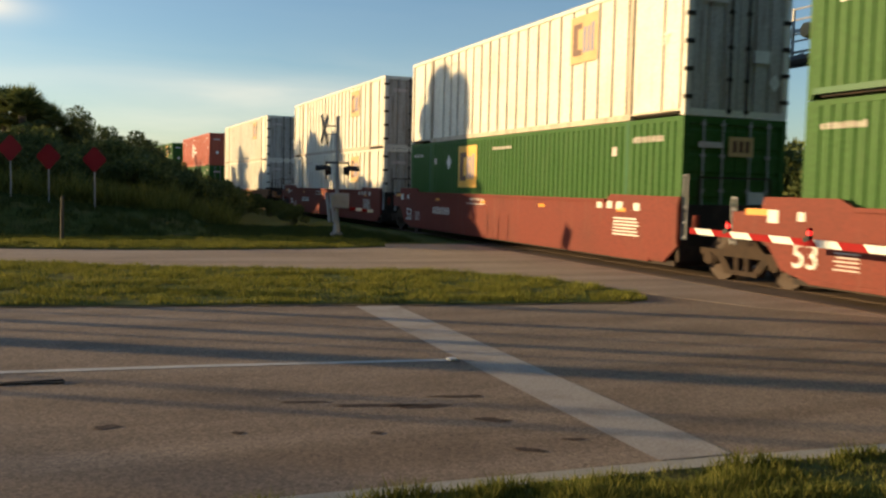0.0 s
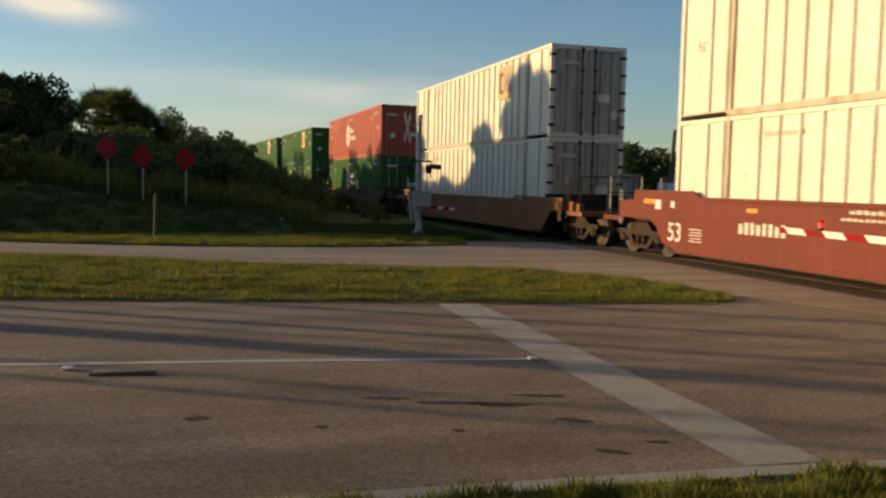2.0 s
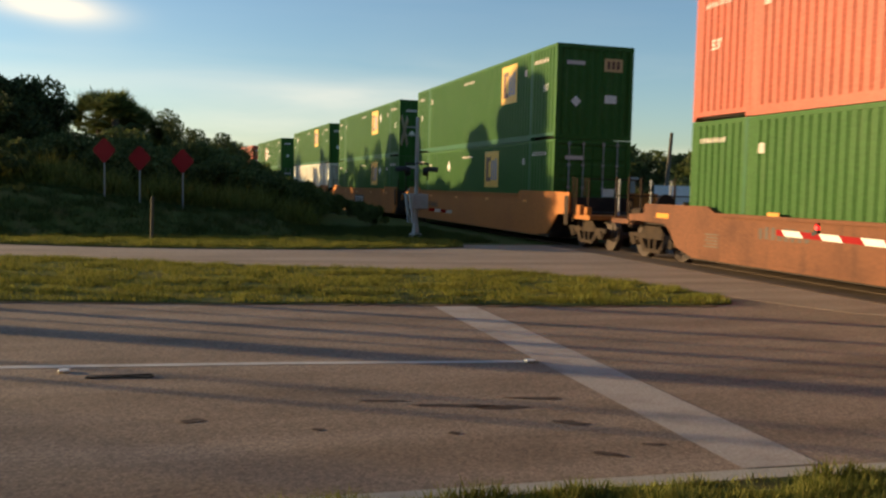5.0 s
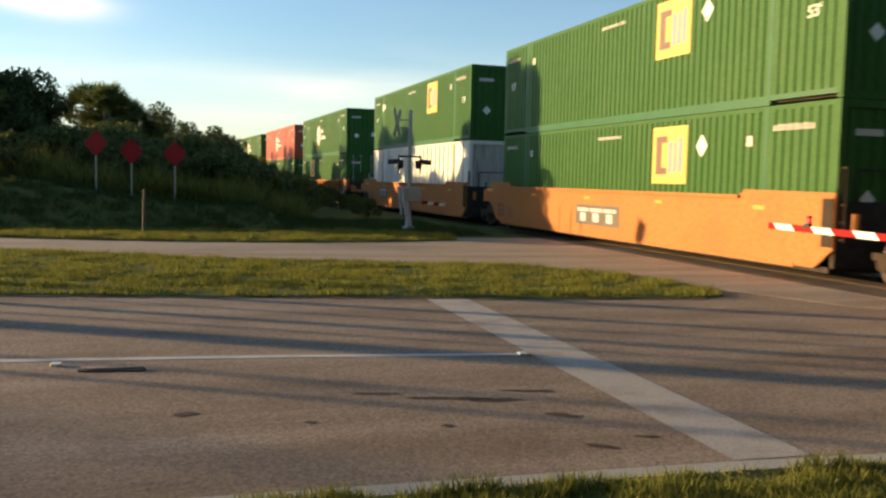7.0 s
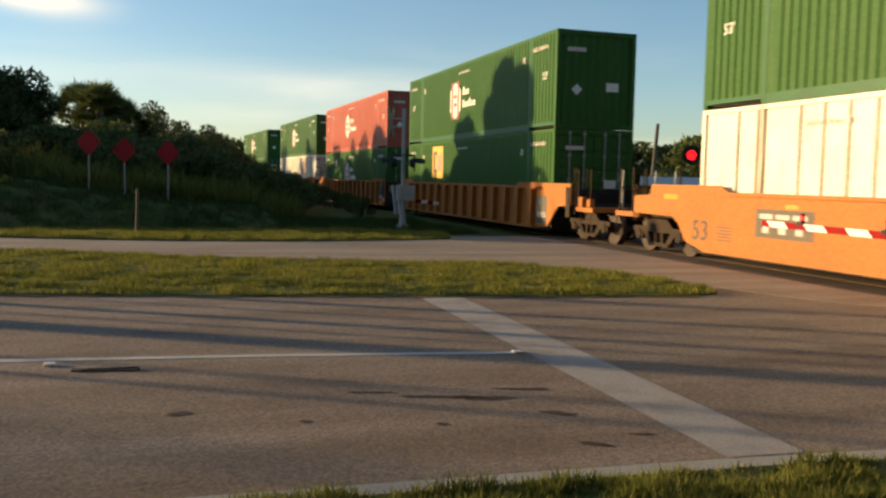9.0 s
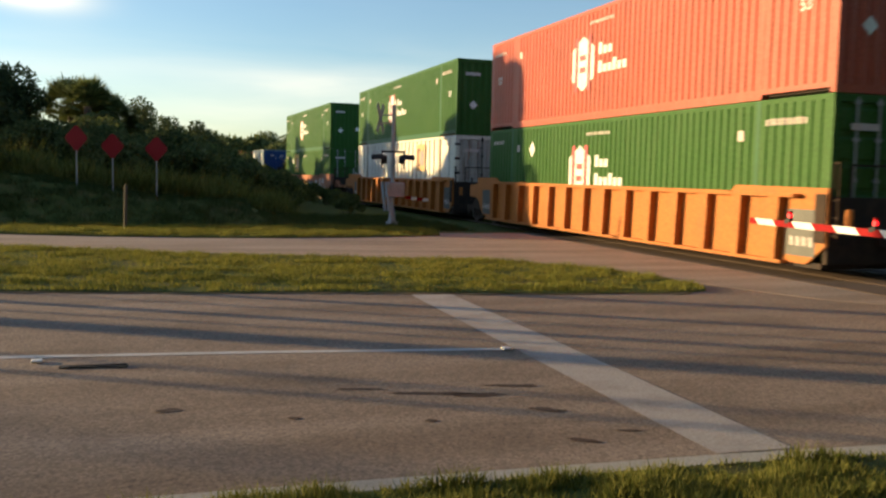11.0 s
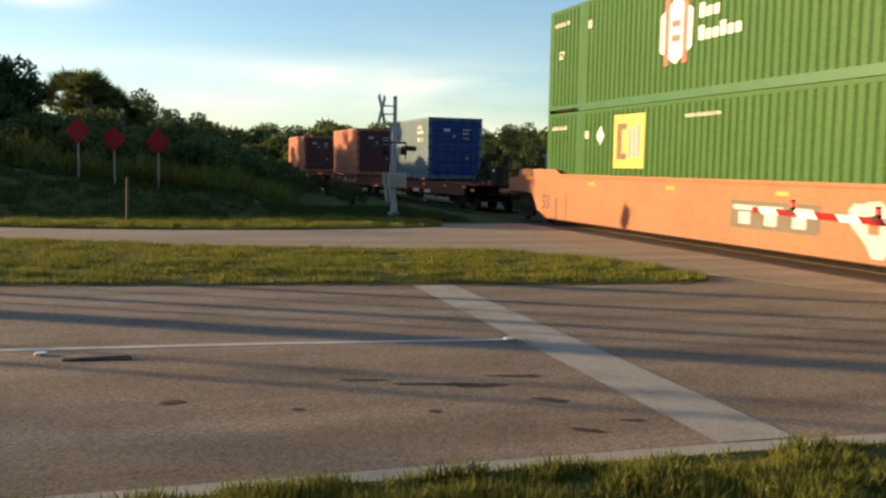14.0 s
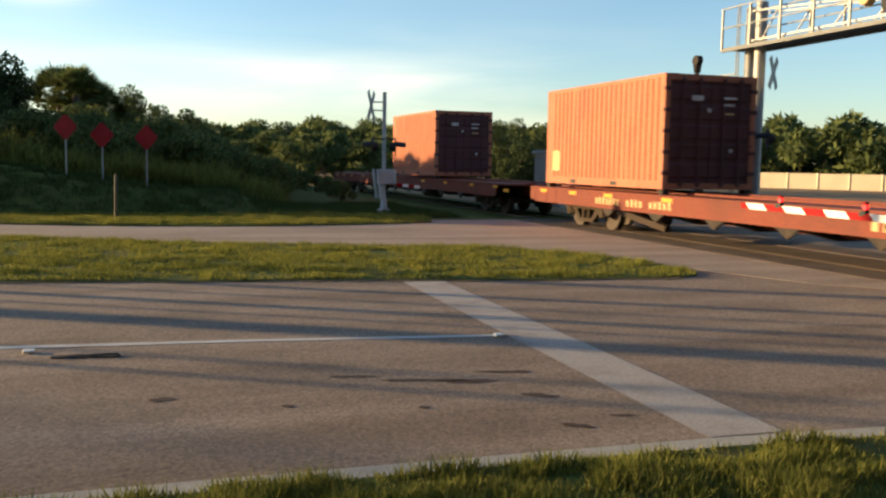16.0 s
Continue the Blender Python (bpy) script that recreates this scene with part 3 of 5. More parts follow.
def plants():
    rng = random.Random(4)
    # tall tree whose shade falls on the train
    plant(tree("shade_tree", "tall dense dark-green tree standing in the wood", 3, 9.6, 2.2, 26000, 0.24, 0.03, None, 60), [(-13.85, 42.85, 0, 1.0), (-12.5, 45.4, 130, 0.80)], "wood beside the track")
    plant(tree("broad_tree", "broad dark-green tree at the wood's edge", 5, 5.6, 2.5, 15000, 0.19, 0.05, None, 60),
          [(-6.4, 40.6, 20, 0.74), (-8.8, 35.3, 150, 0.62), (-12.9, 45.9, 250, 1.38), (-12.6, 47.8, 30, 1.3), (-12.4, 51.5, 80, 1.25), (-9.6, 52, 100, 1.15), (-3.6, 62, 200, 0.98), (-1.2, 66, 300, 0.92)], "wood beside the track")
    plant(palm("cabbage_palm", "shaggy cabbage palm rising from the wood", 8, 3.6), [(-3.3, 50, 0, 1.0), (-2.7, 51.5, 120, 0.95), (-4.4, 55, 60, 1.1), (-2.1, 53, 200, 0.92)], "palms in the wood")
    plant(tree("wood_tree", "ragged dark-green tree in the wood", 11, 5.2, 2.3, 6500, 0.17, 0.08),
          [(-1.4, 55, 10, 1.0), (0.2, 58, 80, 0.98), (1.6, 63, 160, 0.94), (3.2, 70, 240, 0.9), (4.6, 80, 300, 0.92), (-5.8, 60, 45, 0.9), (5.4, 90, 20, 0.95), (3.0, 84, 200, 1.05), (0.5, 74, 130, 1.1), (24.5, 57, 15, 0.95), (27.5, 61, 115, 0.9), (22.5, 63, 215, 0.85), (18.5, 84, 40, 0.8)], "wood beside the track")
    plant(tree("dense_tree", "dense rounded dark-green tree leafy down to the grass", 15, 4.3, 2.15, 26000, 0.15, 0.0, None, 90, 0.2), [(-6.0, 37.2, 0, 0.91)], "wood beside the track")
    low = shrub("shrub", "dense olive-green roadside shrub", 21, 1.9, 1.7, 5200, 0.1)
    plant(low, [(-4.6, 34.5, 0, 1.0), (-2.4, 34.2, 60, 0.95), (-0.4, 34.6, 140, 0.95), (1.6, 35, 220, 0.95), (3.4, 36.5, 300, 0.9), (4.8, 38.6, 20, 0.85), (5.8, 41.5, 80, 0.85), (6.5, 45, 140, 0.85),
                (-3.3, 37, 100, 1.15), (-0.8, 38, 180, 1.15), (1.6, 39, 260, 1.1), (3.6, 41, 340, 1.05), (5.0, 46, 40, 1.05), (6.9, 50, 100, 0.95), (7.2, 56, 10, 1.0), (7.0, 63, 190, 1.1),
                (-6.5, 34.5, 33, 1.0), (6.8, 71, 250, 1.2), (6.3, 80, 310, 1.3), (0.0, 47, 12, 1.55), (-2.2, 44, 77, 1.55), (2.2, 50.5, 200, 1.55), (3.8, 56, 290, 1.5), (8.0, 37.5, 10, 0.45), (8.5, 42, 100, 0.5), (8.8, 47, 190, 0.5), (8.9, 53, 280, 0.6), (4.6, 52, 66, 1.2), (5.0, 60, 99, 1.25)], "shrubs on the bank")
    plant(shrub("dark_shrub", "dark dense shrub at the foot of the wood", 23, 1.9, 1.6, 6500, 0.1, LEAF_DARK), [(-5.5, 31.7, 0, 0.62), (-4.6, 32.0, 90, 0.58), (-3.9, 32.8, 200, 0.55), (-6.4, 31.4, 300, 0.6)], "shrubs on the bank")
    far = tree("far_and_belt_tree", "low tree beyond the railway, with unseen copies added behind the viewer", 31, 7.0, 4.4, 6000, 0.36, 0.0, LEAF_OLIVE, 24, 0.2)
    spots = [(15, 136, 0, 1.02), (20, 132, 70, 0.95), (10.5, 150, 140, 1.05), (25, 128, 210, 0.95), (30, 124, 280, 0.9), (36, 118, 30, 0.95), (42, 112, 90, 0.9), (48, 108, 150, 0.85),
             (55, 104, 220, 0.8), (61, 99, 300, 0.66), (66, 92, 350, 0.62), (72, 86, 40, 0.68), (78, 78, 130, 0.62), (84, 71, 200, 0.66), (88, 62, 260, 0.7), (5, 160, 20, 1.1), (-2, 160, 200, 1.2), (33, 135, 20, 1.1), (70, 100, 20, 0.75), (90, 80, 99, 0.8)]
    spots += [(x + rng.uniform(-2, 2) + 3.5, y + rng.uniform(-3, 3) + 4, rng.uniform(0, 360), sc * rng.uniform(0.75, 1.05)) for x, y, _, sc in spots]
    # unseen belt added behind the viewer to block sky light from the container ends
    spots += [(-38 + 7 * k, -14.5 + rng.uniform(-1.5, 1.5), rng.uniform(0, 360), rng.uniform(2.0, 2.3)) for k in range(6)]
    spots += [(25.5 + 8 * k, -9 + rng.uniform(-1.5, 0.5), rng.uniform(0, 360), rng.uniform(1.9, 2.2)) for k in range(3)]
    spots += [(-10, -24, 10, 2.4), (-1, -25, 70, 2.3), (26, -24, 140, 2.4), (5, -15, 20, 2.2), (12, -16, 95, 2.3), (19, -14.5, 170, 2.2), (9, -23, 260, 2.5)]
    plant(far, spots, "far trees")
    scrub = shrub("far_scrub", "distant olive-green scrub beyond the railway", 61, 3.0, 5.0, 5000, 0.26)
    plant(scrub, [(57, 78, 30, 1.5), (62, 72, 90, 1.45), (67, 65, 150, 1.5), (71, 58, 210, 1.4), (75, 50, 270, 1.5), (52, 86, 330, 1.5), (15.5, 72, 0, 0.75), (16.5, 80, 80, 0.95), (18.5, 88, 160, 1.1), (15.2, 95, 200, 1.0)] + [(12 + 5.4 * k, 128 - 0.2 * k - 0.34 * k * k + rng.uniform(-3, 3), rng.uniform(0, 360), rng.uniform(1.3, 1.75)) for k in range(15)], "far scrub")
    # out-of-view tree, added so its thin crown softly dims the near-left road
    airy = tree("dimming_tree", "unseen thin-leaved tree added to dim the near road", 77, 8.0, 2.1, 3200, 0.13, 0.5, LEAF_OLIVE, 30, 0.1)
    airy.matrix_basis = pose(-38.1, 25.9, -0.05)
    # straight pines off to the sunny side, whose long trunk shadows streak the road
    for k, (across, wide) in enumerate(((6.2, 0.10), (6.75, 0.09), (8.12, 0.5), (8.8, 0.08), (9.45, 0.2), (10.1, 0.09), (10.8, 0.2), (12.4, 0.3))):
        d = 24.0 + 2.6 * (k % 3) + rng.uniform(-0.8, 0.8)
        ob = pine(70 + k, wide / 2)
        ob.matrix_basis = pose(0.507 * across - 0.862 * d, 0.862 * across + 0.507 * d, -0.05, rng.uniform(-0.9, 0.9), rng.uniform(-0.9, 0.9), rng.uniform(0, 360))


def pine(seed, r):
    """A straight bare trunk with a small high crown."""
    rng = np.random.default_rng(seed)
    top = thing("slash_pine", "straight slender pine with a high crown beside the road", "tree", group="pines by the road")
    bm = tube(fresh(), (0, 0, -0.3), (0, 0, 5.2), r * 1.08, r * 0.92, 10)
    tube(bm, (0, 0, 5.2), (0, 0, 8.6), r * 0.92, r * 0.3, 8)
    cs, rs = [], []
    for k in range(12):
        a, z, reach = rng.uniform(0, math.tau), rng.uniform(5.9, 8.8), rng.uniform(0.3, 1.1)
        cs.append(Vector((math.cos(a) * reach, math.sin(a) * reach, z)))
        rs.append(rng.uniform(0.3, 0.55))
        tube(bm, (0, 0, z - 0.4), cs[-1], r * 0.25 + 0.01, 0.01, 5)
    for k in range(5):
        a, z, reach = rng.uniform(0, math.tau), rng.uniform(3.2, 5.0), rng.uniform(0.25, 0.6)
        tube(bm, (0, 0, z), (math.cos(a) * reach, math.sin(a) * reach, z + 0.12), 0.02, 0.008, 5)
    part("trunk", bm, BARK, top)
    v, f = leaf_cloud(rng, cs, rs, 1500, 0.14, 0.25)
    crown = new("crown", poly_mesh("crown", v.tolist(), f.tolist(), LEAF_OLIVE))
    crown.parent = top
    return top


plants()


def grass(name, label, regions, seed, material):
    """Blades of grass as one mesh: (inside test, box, number, height)."""
    rng = np.random.default_rng(seed)
    vs = []
    for inside, (x0, x1, y0, y1), count, hgt, base in regions:
        p = np.stack([rng.uniform(x0, x1, count), rng.uniform(y0, y1, count)], 1)
        tuft = np.array([0.75 * noise.noise((float(a) * 1.1, float(b) * 1.7, 3.0)) + 0.6 * noise.noise((float(a) * 3.1, float(b) * 4.2, 9.0)) for a, b in p])
        keep = np.array([inside(float(a), float(b)) for a, b in p]) & (rng.uniform(-0.5, 0.3, count) < tuft)
        p, tuft = p[keep], tuft[keep]
        n = len(p)
        z = np.array([base(float(a), float(b)) for a, b in p])
        h = hgt * rng.uniform(0.45, 1.2, n) * np.clip(1 + 1.3 * tuft, 0.35, 2.2)
        a = rng.uniform(0, math.tau, n)
        lean = rng.normal(size=(n, 2)) * h[:, None] * 0.42
        w = np.stack([np.cos(a), np.sin(a)], 1) * (0.006 + 0.05 * hgt) * rng.uniform(0.5, 1.0, n)[:, None] * 0.8
        b0 = np.concatenate([p - w, z[:, None]], 1)
        b1 = np.concatenate([p + w, z[:, None]], 1)
        tip = np.concatenate([p + lean, (z + h)[:, None]], 1)
        vs.append(np.stack([b0, b1, tip], 1).reshape(-1, 3))
    v = np.concatenate(vs)
    f = np.arange(len(v)).reshape(-1, 3)
    tagged(new(name, poly_mesh(name, v.tolist(), f.tolist(), material)), label, "grass", kind="stuff")


def inside_of(outline):
    def test(x, y):
        hit = False
        for (x0, y0), (x1, y1) in zip(outline, outline[1:] + outline[:1]):
            if (y0 > y) != (y1 > y) and x < x0 + (y - y0) / (y1 - y0) * (x1 - x0):
                hit = not hit
        return hit
    return test


grass("grass_blades", "rough green grass blades beside the kerb", [(inside_of(NEAR_GRASS), (-0.8, 6.0, 2.4, 4.5), 120000, 0.075, lambda x, y: 0.02)], 51, BLADE_NEAR)
grass("island_grass_blades", "sunlit mown grass on the island", [(inside_of(ISLAND), (-4.5, 8.4, 11.3, 21.0), 190000, 0.07, lambda x, y: 0.018)], 52, BLADE_DRY)
grass("tall_weeds", "tall olive weeds on the bank behind the markers",
      [(lambda x, y: ground_z(x, y) > 0.12, (-6.5, 6.5, 31.2, 36.5), 42000, 0.62, lambda x, y: ground_z(x, y) - 0.06)], 54, BLADE_NEAR)
grass("bank_grass_blades", "sunlit grass on the verge",
      [(inside_of(VERGE), (-5, 7.9, 22.3, 27.0), 85000, 0.10, lambda x, y: 0.03)], 53, BLADE_DRY)
# the bank's shade is partly in the blade colour
grass("shaded_bank_blades", "green bank grass with shade put into its dark colour",
      [(lambda x, y: True, (-8.5, 9.6, 26.0, 35.0), 130000, 0.15, lambda x, y: ground_z(x, y) - 0.06)], 55, BLADE_BANK_SHADED)

# ---------------------------------------------------------------- containers
HALF = 1.295
RIDING = []          # (thing, place along the train, height of its floor, sideways)


def rib_panel(name, u0, u1, z0, z1, x_out, depth, pitch, material, parent, mode="wave", sign=-1):
    """A pressed side sheet: waves, or flat sheets with proud posts. x_out: the outermost plane."""
    pts = [(u0, 0.0)]
    u = u0 + 0.08
    while u + pitch < u1 - 0.02:
        if mode == "wave":
            a, b = pitch * 0.2, pitch * 0.13
            pts += [(u, 0.0), (u + b, depth), (u + b + a, depth), (u + 2 * b + a, 0.0)]
        else:
            pts += [(u, depth), (u + 0.01, 0.0), (u + 0.085, 0.0), (u + 0.095, depth)]
        u += pitch
    if mode != "wave":
        pts[0] = (u0, depth)
    pts.append((u1, pts[-1][1]))
    verts, faces = [], []
    for y, d in pts:
        x = x_out - sign * d
        verts += [(x, y, z0), (x, y, z1)]
    for k in range(len(pts) - 1):
        faces.append((2 * k, 2 * k + 1, 2 * k + 3, 2 * k + 2) if sign > 0 else (2 * k, 2 * k + 2, 2 * k + 3, 2 * k + 1))
    ob = new(name, poly_mesh(name, verts, faces, material))
    ob.parent = parent
    return ob


def plate(name, y0, y1, z0, z1, x, material, parent, label=""):
    return part(name, box(fresh(), x - 0.004, x, y0, y1, z0, z1), material, parent, label)


def end_plate(name, x0, x1, z0, z1, y, material, parent, label=""):
    return part(name, box(fresh(), x0, x1, y - 0.004, y, z0, z1), material, parent, label)


def square_logo(box_ob, y, z, size, x, panel):
    """A square panel with blocks of its colours; no letters."""
    p = plate("logo_panel", y - size / 2, y + size / 2, z - size * 0.45, z + size * 0.45, x, panel, box_ob, "square yellow logo panel")
    for name, a, b, c, d, mt in (("logo_bar", 0.22, 0.40, -0.34, 0.34, MARK_BROWN), ("logo_bar", 0.06, 0.22, 0.22, 0.34, MARK_BROWN), ("logo_bar", 0.06, 0.22, -0.34, -0.22, MARK_BROWN),
                                 ("logo_bar", -0.08, 0.01, -0.3, 0.24, MARK_BLUE), ("logo_bar", -0.22, -0.14, -0.3, 0.24, MARK_BLUE), ("logo_bar", -0.37, -0.28, -0.3, 0.3, MARK_BLUE)):
        plate(name, y + a * size, y + b * size, z + c * size * 0.9, z + d * size * 0.9, x - 0.005, mt, p)
    return p


def hex_logo(box_ob, y, z, x, w=1.25, h=1.45):
    bm = prism(fresh(), [(y + w / 2 * a, z + h / 2 * b) for a, b in ((0, 1), (1, 0.55), (1, -0.55), (0, -1), (-1, -0.55), (-1, 0.55))], x - 0.004, x)
    p = part("logo_panel", bm, MARK_WHITE, box_ob, "white six-sided logo panel")
    for a, b, c, d in ((0.22, 0.36, -0.5, 0.5), (-0.36, -0.22, -0.5, 0.5), (-0.14, 0.14, 0.06, 0.16), (-0.14, 0.14, -0.16, -0.06)):
        plate("logo_bar", y + a * w, y + b * w, z + c * h, z + d * h, x - 0.005, MARK_RED, p)
    for count, dz in ((3, 0.27), (6, -0.2)):
        for k in range(count):
            yy, tall = y - w / 2 - 0.25 - 0.25 * k, 0.15 if k % 3 == 0 else 0.10
            plate("name_bar", yy - 0.18, yy, z + dz - 0.12, z + dz - 0.12 + 2 * tall, x, MARK_WHITE, box_ob)


def code_bars(box_ob, y, z, x, n, w, h, material=None):
    """Unreadable writing as small bars."""
    for k in range(n):
        plate("code_bar", y - (k + 0.5) * w, y - k * w, z - h / 2, z + h / 2 * (1 if k % 3 else 0.7), x, material or MARK_WHITE, box_ob)


def container(label, side, s, floor, length=16.15, width=2.59, height=2.88, mode="wave", door_mat=None, doors=True, logo=None, logo_at=5.5, diamond=None, number=True,
              rail_mat=None, rods=4, placard=True, stripe=False, end_logo=False):
    """A freight container, its near end at y = 0; door_mat: the end that faces the viewer."""
    c = thing("freight_container", label, "freight container", group="containers on the train")
    rail_mat, door_mat = rail_mat or side, door_mat or side
    h, xo = height, -width / 2
    long_box = length > 13
    pitch, depth = (0.24, 0.028) if mode == "wave" else (0.61, 0.045)
    # corner posts, rails, castings
    bm = fresh()
    for x in (xo, -xo - 0.14):
        box(bm, x, x + 0.14, 0, 0.12, 0, h)
        box(bm, x, x + 0.14, length - 0.12, length, 0, h)
        box(bm, x + (0.0 if x < 0 else 0.06), x + (0.08 if x < 0 else 0.14), 0.12, length - 0.12, h - 0.09, h)
    for y in (0.0, length - 0.12):
        box(bm, xo + 0.14, -xo - 0.14, y, y + 0.12, h - 0.14, h)
        box(bm, xo + 0.14, -xo - 0.14, y, y + 0.12, 0, 0.14)
    part("frame", bm, side, c)
    spans = [(0.12, length - 0.12)]
    low = 0.19 if mode == "wave" else 0.13
    if long_box:
        a, b = (length - 12.19) / 2, (length + 12.19) / 2
        spans = [(0.12, a - 0.06), (a + 0.06, b - 0.06), (b + 0.06, length - 0.12)]
        for y in (a, b):
            part("lifting_post", box(fresh(), xo - 0.002, xo + 0.16, y - 0.06, y + 0.06, 0.0, h - 0.01), rail_mat, c)
            part("lifting_post", box(fresh(), -xo - 0.16, -xo + 0.002, y - 0.06, y + 0.06, 0.0, h - 0.01), rail_mat, c)
    for k, (y0, y1) in enumerate(spans):
        z0 = 0.0 if (not long_box or k == 1) else 0.09
        for sg, nm in ((-1, "bottom_rail"), (1, "bottom_rail")):
            x = sg * (width / 2 - 0.06)
            part(nm, box(fresh(), x - 0.06, x + 0.06, y0, y1, z0, low), rail_mat, c)
        rib_panel("side_panel", y0, y1, low, h - 0.09, xo + 0.004, depth, pitch, side, c, mode, -1)
        rib_panel("side_panel", y0, y1, low, h - 0.09, -xo - 0.004, depth, pitch, side, c, mode, 1)
    part("roof", box(fresh(), xo + 0.08, -xo - 0.08, 0.1, length - 0.1, h - 0.05, h - 0.012), side, c)
    part("floor_pan", box(fresh(), xo + 0.12, -xo - 0.12, 0.05, length - 0.05, 0.05, 0.14), STEEL_DARK, c)
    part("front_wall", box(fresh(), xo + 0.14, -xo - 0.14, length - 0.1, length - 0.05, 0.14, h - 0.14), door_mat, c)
    if doors:
        for sg in (-1, 1):
            bm = fresh()
            x0, x1 = (xo + 0.145, -0.012) if sg < 0 else (0.012, -xo - 0.145)
            zz, prof = 0.15, [(0.09, h - 0.15), (0.09, 0.15), (0.04, 0.15)]
            step = (h - 0.4) / 5
            for j in range(5):
                z1 = 0.2 + j * step
                prof += [(0.04, z1 + 0.05), (0.018, z1 + 0.09), (0.018, z1 + step - 0.08), (0.04, z1 + step - 0.04)]
            prof.append((0.04, h - 0.15))
            if mode == "wave":
                prism(bm, prof, x0, x1)
            else:
                prof, k = [(x1, 0.09), (x0, 0.09), (x0, 0.03)], x0
                for j in range(1, 3):
                    k = x0 + (x1 - x0) * j / 3
                    prof += [(k - 0.05, 0.03), (k - 0.04, 0.075), (k + 0.04, 0.075), (k + 0.05, 0.03)]
                prof.append((x1, 0.03))
                slab(bm, prof, 0.15, h - 0.15)
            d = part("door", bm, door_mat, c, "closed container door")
            for rx in ((0.3, 0.72) if mode == "wave" else ((0.82,) if sg < 0 else (0.18,))):
                bm = fresh()
                xr = x0 + (x1 - x0) * rx
                tube(bm, (xr, -0.012, 0.05), (xr, -0.012, h - 0.05), 0.021, None, 8)
                for zz in (0.12, 0.75, 1.4, 2.1, h - 0.14):
                    box(bm, xr - 0.05, xr + 0.05, -0.03, 0.022, zz - 0.035, zz + 0.035)
                if mode == "wave":
                    box(bm, xr - 0.03, xr + 0.34, -0.035, -0.02, 0.98, 1.02)
                part("lock_rod", bm, door_mat if not long_box else GALV if mode == "wave" else STEEL_DARK, d)
            for j in range(5):
                zz = 0.32 + j * (h - 0.7) / 4
                xh = xo - 0.012 if sg < 0 else -xo - 0.17
                part("hinge", box(fresh(), xh, xh + 0.182, -0.02, 0.05, zz, zz + 0.09), STEEL_DARK if mode != "wave" else door_mat, d)
    else:
        bm = fresh()
        prof, k = [(-xo - 0.14, 0.1), (xo + 0.14, 0.1), (xo + 0.14, 0.06)], xo + 0.2
        while k < -xo - 0.4:
            prof += [(k, 0.06), (k + 0.04, 0.03), (k + 0.14, 0.03), (k + 0.18, 0.06)]
            k += 0.28
        prof.append((-xo - 0.14, 0.06))
        slab(bm, prof, 0.14, h - 0.14)
        part("end_wall", bm, door_mat, c)
    # markings
    xm = xo - 0.001
    if placard:
        end_plate("placard", 0.35, 0.75, h - 1.75, h - 1.5, -0.036 if doors else 0.026, MARK_WHITE, c)
        end_plate("placard", -0.95, -0.35, h - 0.62, h - 0.5, -0.036 if doors else 0.026, GRAFFITI, c)
        bm = fresh()
        q = [(-0.62 + 0.17 * a, 0.0, 1.15 + 0.17 * b) for a, b in ((1, 0), (0, 1), (-1, 0), (0, -1))] if not doors else [(0.9 + 0.16 * a, 0.0, 0.75 + 0.18 * b) for a, b in ((1, 0), (0, 1), (-1, 0), (0, -1))]
        yy = -0.036 if doors else 0.026
        va = [bm.verts.new((x, yy, z)) for x, _, z in q]
        vb = [bm.verts.new((x, yy - 0.004, z)) for x, _, z in q]
        bm.faces.new(va), bm.faces.new(vb[::-1])
        for k in range(4):
            bm.faces.new((va[k], va[(k + 1) % 4], vb[(k + 1) % 4], vb[k]))
        part("placard", bm, MARK_WHITE, c)
    if end_logo:
        p = end_plate("end_logo", -0.2 + 0.5 * (not doors), 0.42 + 0.5 * (not doors), h - 0.78, h - 0.38, -0.036 if doors else 0.026, MARK_FADED if mode == "wave" else MARK_BROWN, c, "square panel on the container's end")
        for k in range(3):
            end_plate("logo_bar", -0.1 + 0.5 * (not doors) + 0.16 * k, 0.0 + 0.5 * (not doors) + 0.16 * k, h - 0.7, h - 0.46, -0.041 if doors else 0.021, MARK_BROWN, p)
    if logo == "square":
        square_logo(c, logo_at, h * 0.70, 1.45, xm, MARK_YELLOW)
    elif logo == "faded":
        square_logo(c, logo_at, h * 0.72, 1.25, xm, MARK_FADED)
    elif logo == "hex":
        hex_logo(c, logo_at, h * 0.52, xm)
    if diamond:
        bm = prism(fresh(), [(diamond + 0.21 * a, h * 0.76 + 0.25 * b) for a, b in ((1, 0), (0, 1), (-1, 0), (0, -1))], xm - 0.004, xm)
        part("placard", bm, MARK_WHITE, c)
    if long_box:
        if number:
            lettering("53'", 0.31, 0.8, 0.62 if floor < 2 else h * 0.55, xm - 0.003, MARK_WHITE, c)
            lettering("53'", 0.31, length - 0.8, 0.62 if floor < 2 else h * 0.55, xm - 0.003, MARK_WHITE, c)
        if mode == "wave":
            code_bars(c, length * 0.56, h - 0.36, xm, 13, 0.10, 0.085, GRAFFITI)
            code_bars(c, 1.75, h - 0.42, xm, 10, 0.115, 0.13, GRAFFITI)
            code_bars(c, length - 0.35, h - 0.42, xm, 8, 0.12, 0.11, GRAFFITI)
            plate("notice", 2.4, 2.58, h * 0.74, h * 0.81, xm, GRAFFITI, c)
